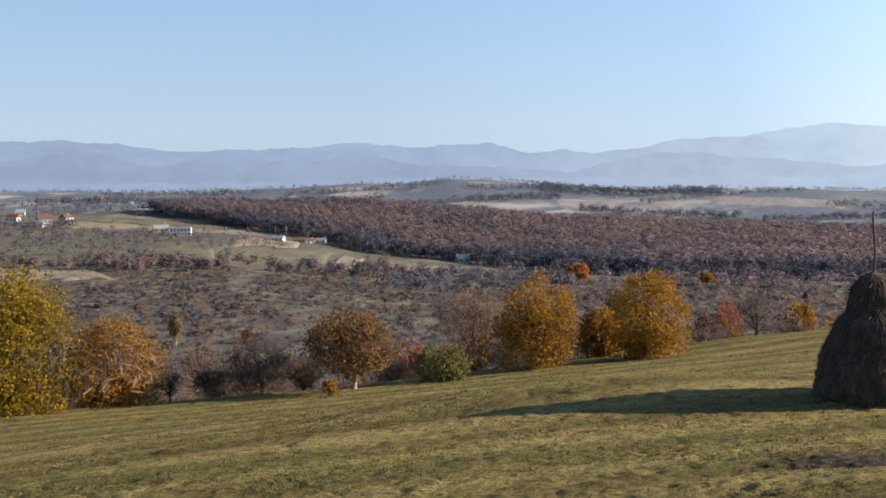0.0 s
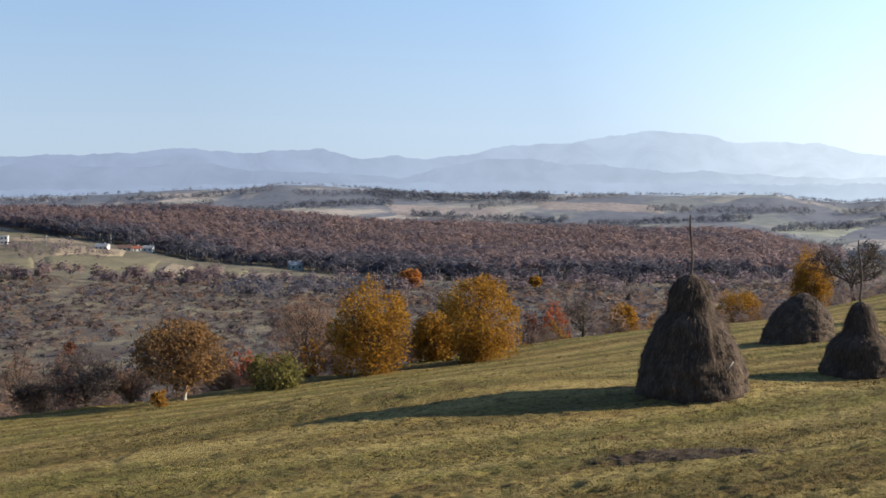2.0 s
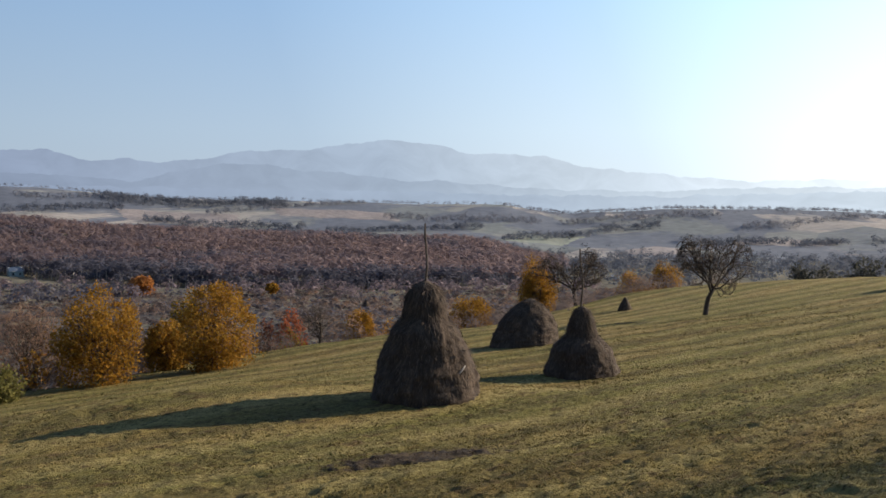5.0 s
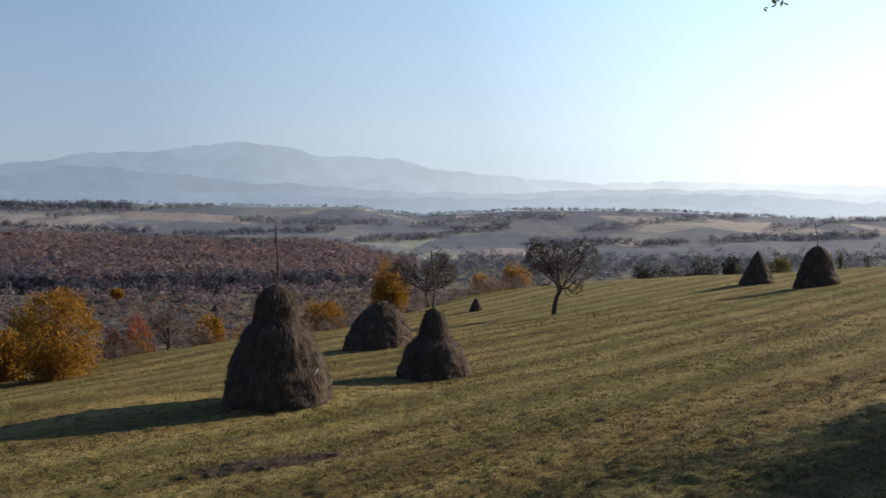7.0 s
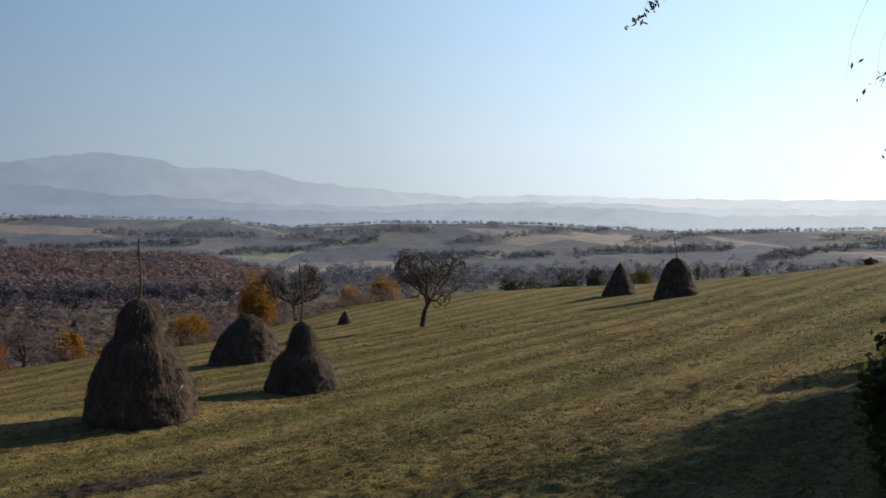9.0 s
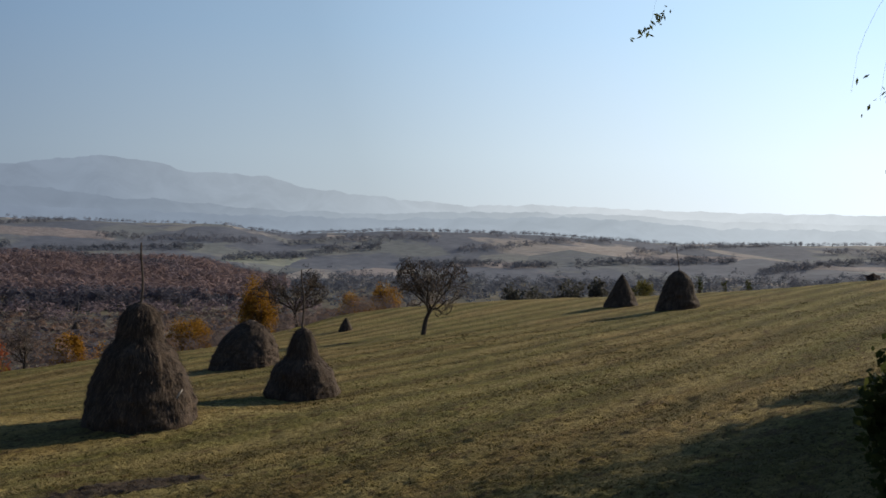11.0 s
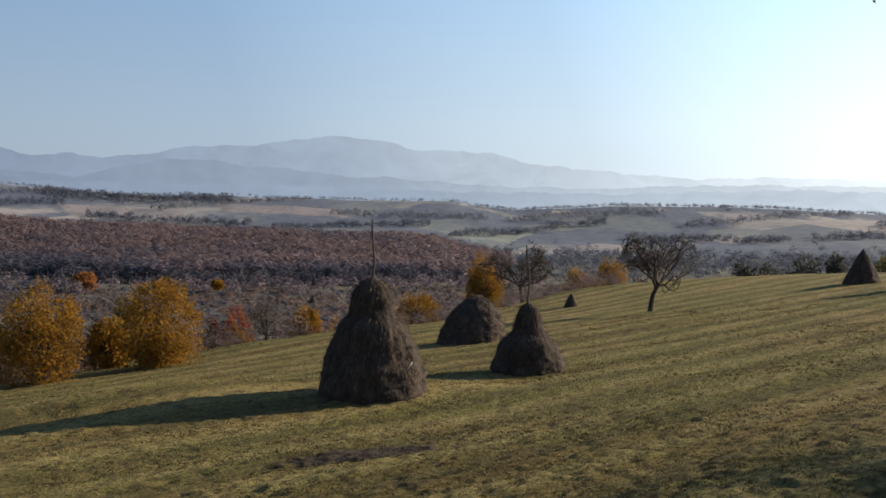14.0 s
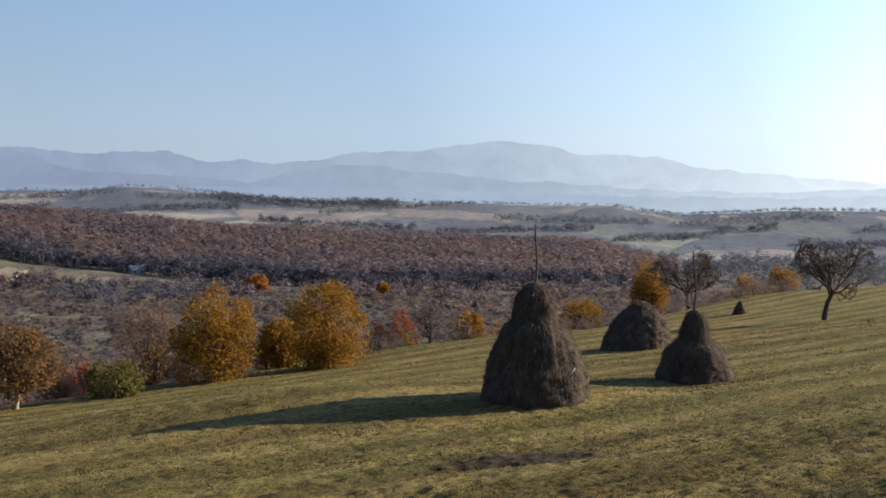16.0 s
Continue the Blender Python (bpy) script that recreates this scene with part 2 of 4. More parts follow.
DUSKY = leaf_material("dusky_leaves", [(0.109, 0.109, 0.087), (0.145, 0.138, 0.109), (0.087, 0.087, 0.08)], 0.3)
OLIVE = leaf_material("olive_leaves", [(0.185, 0.168, 0.055), (0.23, 0.205, 0.065), (0.135, 0.125, 0.04)], 0.45)
DRY = leaf_material("dry_brown_leaves", [(0.19, 0.125, 0.09), (0.25, 0.165, 0.11), (0.14, 0.1, 0.075)], 0.25)
DARK_TWIG = leaf_material("dark_twigs", [(0.15, 0.118, 0.105), (0.19, 0.148, 0.128), (0.125, 0.102, 0.093)], 0.4)
PINK_TWIG = leaf_material("reddish_twigs", [(0.341, 0.215, 0.149), (0.407, 0.248, 0.165), (0.275, 0.182, 0.138)], 0.55)
# forest: rust and bare-twig mauve, lifted and blued in the tint for haze
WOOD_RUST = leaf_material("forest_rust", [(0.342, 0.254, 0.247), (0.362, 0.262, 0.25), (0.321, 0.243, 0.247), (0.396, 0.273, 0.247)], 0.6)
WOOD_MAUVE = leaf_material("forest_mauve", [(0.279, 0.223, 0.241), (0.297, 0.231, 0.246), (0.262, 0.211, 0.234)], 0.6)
# dark slate tint; along the forest's edge it stands in for shade
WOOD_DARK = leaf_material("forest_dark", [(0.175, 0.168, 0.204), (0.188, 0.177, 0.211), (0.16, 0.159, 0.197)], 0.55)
BUSH_SCRUB = leaf_material("scrub_twigs", [(0.203, 0.16, 0.154), (0.233, 0.18, 0.168), (0.263, 0.203, 0.18), (0.176, 0.145, 0.144)], 0.62)
# far trees: grey-blue of the haze painted into the leaf tints
FAR_WOOD = leaf_material("hazed_woodland", [(0.162, 0.182, 0.226), (0.182, 0.197, 0.236), (0.202, 0.202, 0.231)], 0.5)
FAR_TREES = leaf_material("hazed_trees", [(0.213, 0.228, 0.276), (0.242, 0.252, 0.29), (0.271, 0.261, 0.286)], 0.5)
WHITE_WALL = plain("white_render", (0.7, 0.69, 0.66))
GREY_WALL = plain("grey_block_wall", (0.4, 0.39, 0.38))
BLUE_WALL = plain("pale_blue_render", (0.3, 0.37, 0.36))
RED_TILE = plain("red_roof_tiles", (0.27, 0.10, 0.075))
BROWN_TILE = plain("brown_roof_tiles", (0.16, 0.10, 0.085))
GREY_ROOF = plain("grey_sheet_roof", (0.36, 0.36, 0.37))
DARK_OPENING = plain("dark_window", (0.03, 0.032, 0.036), 0.3)
CONCRETE = plain("concrete", (0.45, 0.44, 0.42))
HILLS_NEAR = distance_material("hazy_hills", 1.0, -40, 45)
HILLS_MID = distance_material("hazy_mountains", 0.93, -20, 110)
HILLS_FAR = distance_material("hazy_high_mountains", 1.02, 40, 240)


# ---- the shape of the land ----
def interp_ring(az, knots):
    """A smooth curve round the compass through (azimuth, value) knots."""
    k = np.array(knots, float)
    return np.interp(az, k[:, 0], k[:, 1])


EYE = 1.7
CREST = [(-180, 60), (-40, 60), (-22, 60), (-5, 62), (5, 72), (12, 78), (20, 86), (26, 105), (32, 135), (45, 140), (58, 130), (75, 100), (180, 60)]
# distance from the hill, and there the height angle of the land round the compass
RINGS = [
    (210, [(-180, -8), (-25, -11.2), (0, -10.6), (12, -9.4), (20, -8.4), (32, -6.6), (58, -5.2), (180, -8)]),
    (420, [(-180, -5), (-25, -6.2), (0, -6.4), (20, -6.0), (32, -5.4), (58, -4.8), (180, -5)]),
    (650, [(-180, -3.5), (-22, -3.8), (-11, -3.8), (-5, -4.2), (3, -4.6), (20, -4.9), (30, -4.6), (58, -4.2), (180, -3.5)]),
    (900, [(-180, -2.2), (-22, -2.1), (-14, -2.2), (-9, -2.5), (-4, -3.0), (3, -3.4), (10, -3.5), (20, -3.7), (27, -3.9), (58, -3.4), (180, -2.2)]),
    (1250, [(-180, -1.0), (-22, -1.0), (-14, -1.0), (-4, -1.0), (0, -1.4), (4, -1.7), (10, -2.05), (21, -2.5), (24, -2.6), (28, -3.5), (58, -3.0), (180, -1.0)]),
    (1700, [(-180, -0.5), (-22, -0.45), (-4, -0.75), (3, -1.15), (9, -1.55), (20, -1.75), (28, -2.2), (40, -2.2), (58, -2.0), (180, -0.5)]),
    (2500, [(-180, 0), (-22, 0.05), (-10, 0.02), (-5, 0.2), (-2, 0.25), (0.5, 0.5), (4.5, 0.3), (8, 0.0), (14, -0.15), (21, -0.36), (25, -0.36), (28.5, -0.75), (33, -0.48), (42, -0.52), (48, -0.9), (53, -0.78), (58, -0.66), (180, 0)]),
    (3400, [(-180, -1.2), (180, -1.2)]),
    (5200, [(-180, -0.9), (180, -0.9)]),
]


def meadow_z(x, y):
    r = np.hypot(x, y)
    knoll = 0.66 * np.exp(-((x + 1) ** 2 + (y - 29) ** 2) / 110) + 0.75 * np.exp(-(((x - 6) / 7) ** 2) - ((y - 33.5) / 4.5) ** 2)
    knoll = knoll + 1.9 * np.exp(-((x - 78) ** 2 + (y - 112) ** 2) / 800) - 0.45 * np.exp(-((x - 112) ** 2 + (y - 98) ** 2) / 900) + 0.8 * np.exp(-((x - 24) ** 2 + (y - 80) ** 2) / 260)
    d, e = y - 27.4, y - 33.6  # level shelves where the near haystacks stand
    shelf = 0.09 * d * np.exp(-(d / 4.2) ** 2) / (1 + np.exp(-(x + 2) / 1.5)) / (1 + np.exp((x - 14) / 1.5))
    knoll = knoll + 0.18 * np.exp(-((x - 12.9) ** 2 + (y - 28.4) ** 2) / 4)
    shelf = shelf + 0.13 * e * np.exp(-(e / 3) ** 2 - ((x - 16) / 4.5) ** 2)
    return -1.66 * (1 - np.exp(-r / 15)) + 0.0589 * x - 0.1186 * y + knoll + shelf


def ripple(x, y):
    """Uneven ground, from long swells to small hummocks."""
    return (np.sin(x * 0.21 + 1.3 * np.sin(y * 0.17)) * np.sin(y * 0.24 + 0.7) + 0.5 * np.sin(x * 0.63 + y * 0.31 + 2) * np.sin(y * 0.71 - x * 0.2))


def grain(x, y, seed):
    """Smooth random values from -1 to 1 on a grid of one metre."""
    i, j = np.floor(x), np.floor(y)
    u, v = x - i, y - j
    u, v = u * u * (3 - 2 * u), v * v * (3 - 2 * v)

    def corner(a, b):
        h = np.sin(a * 127.1 + b * 311.7 + seed * 74.7) * 43758.5453
        return 2 * (h - np.floor(h)) - 1

    return (corner(i, j) * (1 - u) + corner(i + 1, j) * u) * (1 - v) + (corner(i, j + 1) * (1 - u) + corner(i + 1, j + 1) * u) * v


def hummocks(x, y):
    """Clumps and hollows of the mown turf, drawn out along the swaths."""
    p, q = 0.927 * x + 0.375 * y, -0.375 * x + 0.927 * y
    step = np.sin(q * 2.1 + 1.4 * grain(p * 0.06, q * 0.3, 6)) * (0.5 + 0.5 * grain(p * 0.11, q * 0.25, 7))
    h = 0.022 * step + 0.016 * grain(p * 0.9, q * 1.3, 1) + 0.026 * grain(p * 2.7, q * 4.0, 2) + 0.036 * grain(p * 5.6, q * 7.5, 3)
    return h * np.clip(np.hypot(x, y) / 9 - 0.3, 0, 1)


def land_z(x, y):
    """The height of the land at any place."""
    x, y = np.asarray(x, float), np.asarray(y, float)
    r = np.maximum(np.hypot(x, y), 0.01)
    az = np.degrees(np.arctan2(x, y))
    rings = [(d, EYE + d * np.tan(np.radians(interp_ring(az, k)))) for d, k in RINGS]
    far = rings[0][1]
    n = len(rings)
    for i in range(n - 1):
        (r0, z0), (r1, z1) = rings[i], rings[i + 1]
        s0 = (z1 - rings[i - 1][1]) / (r1 - rings[i - 1][0]) if i else (z1 - z0) / (r1 - r0)
        s1 = (rings[i + 2][1] - z0) / (rings[i + 2][0] - r0) if i + 2 < n else (z1 - z0) / (r1 - r0)
        h = r1 - r0
        u = np.clip((r - r0) / h, 0, 1)
        cubic = z0 * (1 + 2 * u) * (1 - u) ** 2 + s0 * h * u * (1 - u) ** 2 + z1 * u * u * (3 - 2 * u) + s1 * h * u * u * (u - 1)
        far = np.where(r > r0, cubic, far)
    crest = interp_ring(az, CREST)
    w = np.clip((r - crest) / (210 - crest), 0, 1)
    w = w ** 1.5 * (2.5 - 1.5 * w)
    swell = np.clip((r - crest) / 200, 0, 1)
    z = (1 - w) * meadow_z(x, y) + w * far
    return z + 0.07 * ripple(x, y) * np.clip(r / 12, 0, 1) * (1 - 0.4 * w) + swell * (1.1 * ripple(x * 0.12, y * 0.12) + 2.5 * np.clip((r - 600) / 900, 0, 1) * ripple(x * 0.03, y * 0.03))


# ---- mesh helpers ----
def mesh(name, verts, faces, material, smooth=False):
    me = bpy.data.meshes.new(name)
    me.from_pydata(np.asarray(verts, float).tolist(), [], faces if isinstance(faces, list) else np.asarray(faces).tolist())
    me.materials.append(material)
    if smooth:
        me.polygons.foreach_set("use_smooth", [True] * len(me.polygons))
    me.update()
    return me


def part(name, data, parent, label=""):
    """One mesh as a part of a thing."""
    ob = new(name, data)
    ob.parent = parent
    return tagged(ob, label=label)


def bm_mesh(name, bm, material):
    me = bpy.data.meshes.new(name)
    bm.to_mesh(me)
    bm.free()
    me.materials.append(material)
    return me


def grid_faces(rows, cols, close=False):
    i = np.arange(rows - 1)[:, None] * cols
    j = np.arange(cols if close else cols - 1)[None, :]
    k = (j + 1) % cols
    return np.stack([i + j, i + k, i + cols + k, i + cols + j], -1).reshape(-1, 4)


def polar(az, r):
    return r * np.sin(np.radians(az)), r * np.cos(np.radians(az))


def crest_at(az):
    return interp_ring(az, CREST)


# ---- the ground: one sheet from underfoot to the horizon ----
az_all = np.concatenate([np.arange(-180, -27, 4.5), np.arange(-26, 63, 0.25), np.arange(66, 180, 4.5)])
r_all = np.concatenate([[0.05, 0.2, 0.4, 0.6], np.geomspace(0.8, 8.8, 40), np.geomspace(9, 100, 400), np.geomspace(101, 150, 40), np.geomspace(153, 4980, 220)])
R, A = np.meshgrid(r_all, az_all, indexing="ij")
X, Y = polar(A, R)
Z = land_z(X, Y) + hummocks(X, Y) * (R < 170)
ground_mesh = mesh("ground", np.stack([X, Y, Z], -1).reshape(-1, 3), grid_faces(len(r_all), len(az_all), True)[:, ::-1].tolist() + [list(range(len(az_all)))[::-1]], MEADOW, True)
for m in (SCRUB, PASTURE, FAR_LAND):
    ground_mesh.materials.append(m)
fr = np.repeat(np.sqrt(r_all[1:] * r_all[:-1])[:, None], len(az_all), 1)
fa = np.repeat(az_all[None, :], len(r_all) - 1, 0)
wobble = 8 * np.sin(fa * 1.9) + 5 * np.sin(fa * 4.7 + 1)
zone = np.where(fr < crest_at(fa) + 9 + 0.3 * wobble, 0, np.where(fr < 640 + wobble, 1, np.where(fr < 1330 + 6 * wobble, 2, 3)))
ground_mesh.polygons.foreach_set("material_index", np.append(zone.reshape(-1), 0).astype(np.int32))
ground = tagged(new("ground", ground_mesh), "mown hillside meadow falling to scrub, fields and far farmland", "ground", kind="structure")


# ---- mountains in the haze, ridge behind ridge ----
def mountain_range(name, dist, knots, foot, rough, seed, material, label):
    az = np.arange(-40, 76, 0.12)
    up = interp_ring(az, knots)
    kernel = np.hanning(9) / np.hanning(9).sum()
    up = np.convolve(np.pad(up, 4, mode="edge"), kernel, "valid")
    up = up + rough * (0.5 * np.sin(az * 2.3 + seed) + 0.3 * np.sin(az * 5.1 + 2 * seed) + 0.2 * np.sin(az * 11.7 + 3 * seed) + 0.12 * np.sin(az * 23 + seed) + 0.5 * grain(az * 1.3, 0 * az, seed) + 0.35 * grain(az * 3.1, 0 * az, seed + 7) + 0.2 * grain(az * 7.0, 0 * az, seed + 9))
    rows = []
    for u in np.linspace(0, 1, 9):
        d = dist - (1 - u) * 260 + 30 * np.sin(az * 1.7 + 5 * u)
        x, y = polar(az, d)
        rows.append(np.stack([x, y, 1.7 + d * np.tan(np.radians(foot + (up - foot) * u))], -1))
    x, y = polar(az, dist + 120)
    rows.append(np.stack([x, y, 1.7 + dist * np.tan(np.radians(foot + 0 * az))], -1))
    ob = new(name, mesh(name, np.concatenate(rows), grid_faces(len(rows), len(az)), material, True))
    return tagged(ob, label, "mountains", kind="structure")


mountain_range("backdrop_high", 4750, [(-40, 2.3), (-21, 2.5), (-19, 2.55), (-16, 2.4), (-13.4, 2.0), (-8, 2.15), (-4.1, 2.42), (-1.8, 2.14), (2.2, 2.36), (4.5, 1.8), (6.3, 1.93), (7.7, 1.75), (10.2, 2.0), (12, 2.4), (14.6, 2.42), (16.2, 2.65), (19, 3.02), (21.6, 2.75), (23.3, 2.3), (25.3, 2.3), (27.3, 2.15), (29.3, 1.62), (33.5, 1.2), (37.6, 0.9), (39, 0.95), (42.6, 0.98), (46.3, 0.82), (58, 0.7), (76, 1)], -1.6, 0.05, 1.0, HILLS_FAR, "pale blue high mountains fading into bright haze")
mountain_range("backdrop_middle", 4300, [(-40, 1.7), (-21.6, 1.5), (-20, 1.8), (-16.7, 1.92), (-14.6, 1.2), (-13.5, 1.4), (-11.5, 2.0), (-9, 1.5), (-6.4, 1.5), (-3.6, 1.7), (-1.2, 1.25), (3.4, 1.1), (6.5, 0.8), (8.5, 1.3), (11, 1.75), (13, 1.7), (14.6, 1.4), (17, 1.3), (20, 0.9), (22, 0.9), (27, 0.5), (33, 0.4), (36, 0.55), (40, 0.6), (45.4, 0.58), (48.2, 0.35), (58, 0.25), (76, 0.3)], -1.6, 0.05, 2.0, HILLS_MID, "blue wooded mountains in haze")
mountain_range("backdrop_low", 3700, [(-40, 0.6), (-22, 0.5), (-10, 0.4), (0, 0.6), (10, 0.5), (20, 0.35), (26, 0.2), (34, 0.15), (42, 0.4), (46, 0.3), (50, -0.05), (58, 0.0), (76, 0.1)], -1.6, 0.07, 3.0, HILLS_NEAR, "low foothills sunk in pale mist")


# ---- fields beyond the valley ----
def field(corners, material, label, lift=0.9):
    """A field lying on the land between four corners (azimuth, distance)."""
    c = np.array(corners, float)
    u, v = [g[..., None] for g in np.meshgrid(np.linspace(0, 1, 30), np.linspace(0, 1, 30))]
    p = (1 - u) * (1 - v) * c[0] + u * (1 - v) * c[1] + u * v * c[2] + (1 - u) * v * c[3]
    edge = np.sin(p[..., 0] * 3.1) * 4
    x, y = polar(p[..., 0], p[..., 1] + edge)
    inner = np.clip(14 * np.minimum(np.minimum(u, 1 - u), np.minimum(v, 1 - v))[..., 0], 0, 1)
    verts = np.stack([x, y, land_z(x, y) + lift * inner - 0.5 * (1 - inner)], -1).reshape(-1, 3)
    return tagged(new("field", mesh("field", verts, grid_faces(30, 30), material, True)), label, "field", kind="structure")


field([(-23, 612), (-16.2, 605), (-17.4, 655), (-23, 668)], STUBBLE, "narrow tan stubble field beside a hedge")
field([(-11.0, 845), (-7.4, 850), (-7.2, 905), (-10.8, 900)], STUBBLE, "tan ploughed field on the far slope")
field([(-15.5, 720), (-11.5, 715), (-11.6, 815), (-15.0, 800)], GREEN_FIELD, "dull green pasture on the far slope")
field([(-11.2, 725), (-6.0, 715), (-5.5, 840), (-11.3, 838)], GREEN_FIELD, "green pasture between hedges")
field([(-5.9, 700), (-4.8, 690), (-4.0, 790), (-5.1, 810)], STUBBLE, "tan strip running up the slope")
field([(-4.6, 690), (-2.0, 680), (-1.2, 760), (-3.9, 780)], GREEN_FIELD, "pale green strip of pasture")
field([(-2.2, 670), (1.2, 665), (0.8, 715), (-1.3, 745)], STUBBLE, "tan stubble at the forest's foot")
field([(-19.5, 1010), (-8.5, 930), (-9.6, 985), (-18.8, 1075)], STUBBLE, "long pale strip of stubble")
field([(-18.5, 1090), (-9.8, 995), (-10.8, 1040), (-17.8, 1150)], GREEN_FIELD, "long strip of dull pasture")
field([(-17.5, 1165), (-11.5, 1070), (-12.5, 1110), (-16.5, 1230)], PLOUGHED, "long strip of bare earth")
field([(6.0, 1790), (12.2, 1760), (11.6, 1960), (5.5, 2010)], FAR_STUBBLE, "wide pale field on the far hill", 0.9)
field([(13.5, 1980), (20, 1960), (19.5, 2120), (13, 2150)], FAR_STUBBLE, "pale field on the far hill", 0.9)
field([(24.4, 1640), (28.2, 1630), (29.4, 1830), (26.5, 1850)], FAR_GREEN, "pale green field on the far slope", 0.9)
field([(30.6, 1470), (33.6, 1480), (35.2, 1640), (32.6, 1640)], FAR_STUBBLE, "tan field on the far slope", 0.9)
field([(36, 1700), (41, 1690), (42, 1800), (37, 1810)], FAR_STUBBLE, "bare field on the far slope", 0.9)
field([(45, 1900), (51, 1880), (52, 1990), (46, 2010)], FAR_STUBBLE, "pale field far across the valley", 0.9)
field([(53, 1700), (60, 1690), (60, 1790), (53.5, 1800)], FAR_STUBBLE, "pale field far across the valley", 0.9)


# ---- trees and bushes ----
def tubes(segments, sides):
    """Tapered tubes: a list of (start, end, first radius, last radius)."""
    s = np.array([(*a, *b, ra, rb) for a, b, ra, rb in segments], float)
    p0, p1, r0, r1 = s[:, :3], s[:, 3:6], s[:, 6], s[:, 7]
    d = p1 - p0
    d /= np.linalg.norm(d, axis=1)[:, None] + 1e-9
    ref = np.where(np.abs(d[:, 2:3]) > 0.9, [[1.0, 0, 0]], [[0, 0, 1.0]])
    u = np.cross(d, ref)
    u /= np.linalg.norm(u, axis=1)[:, None]
    v = np.cross(d, u)
    ang = np.arange(sides) * 2 * np.pi / sides
    ring = u[:, None] * np.cos(ang)[None, :, None] + v[:, None] * np.sin(ang)[None, :, None]
    verts = np.concatenate([p0[:, None] + ring * r0[:, None, None], p1[:, None] + ring * r1[:, None, None]], 1).reshape(-1, 3)
    base = np.arange(len(s))[:, None] * 2 * sides
    j = np.arange(sides)
    k = (j + 1) % sides
    return verts, np.stack([base + j, base + k, base + sides + k, base + sides + j], -1).reshape(-1, 4)


def bent_tube(line, radii, sides):
    """One unbroken tapered tube along a line of points, closed at its end."""
    line, ang = np.array(line, float), np.arange(sides) * 2 * np.pi / sides
    d = np.gradient(line, axis=0)
    d /= np.linalg.norm(d, axis=1)[:, None] + 1e-9
    u = np.cross(d, [0.0, 1.0, 0.0])
    u /= np.linalg.norm(u, axis=1)[:, None] + 1e-9
    v = np.cross(d, u)
    ring = u[:, None] * np.cos(ang)[None, :, None] + v[:, None] * np.sin(ang)[None, :, None]
    verts = (line[:, None] + ring * np.asarray(radii)[:, None, None]).reshape(-1, 3)
    last = (len(line) - 1) * sides
    return verts, grid_faces(len(line), sides, True).tolist() + [list(range(last, last + sides))]


def trunk_mesh(stems, sides):
    """All the stems of one plant."""
    verts, faces = np.zeros((0, 3)), []
    for line, radii in stems:
        v, f = bent_tube(line, radii, sides)
        faces += [[k + len(verts) for k in face] for face in f]
        verts = np.concatenate([verts, v])
    return verts, faces


def leaf_quads(rng, centres, sizes, normals=None, slim=0.62, loose=0.45):
    """A small kite-shaped leaf at every centre, turned at random or to face its normal."""
    n = len(centres)
    d = rng.normal(size=(n, 3))
    if normals is not None:
        d = d * loose + normals
    d /= np.linalg.norm(d, axis=1)[:, None]
    u = np.cross(d, rng.normal(size=(n, 3)))
    u /= np.linalg.norm(u, axis=1)[:, None]
    v = np.cross(d, u)
    s = np.asarray(sizes)[:, None]
    verts = np.stack([centres - u * s, centres + v * s * slim + u * s * 0.1, centres + u * s, centres - v * s * slim + u * s * 0.1], 1).reshape(-1, 3)
    return verts, np.arange(4 * n).reshape(n, 4)


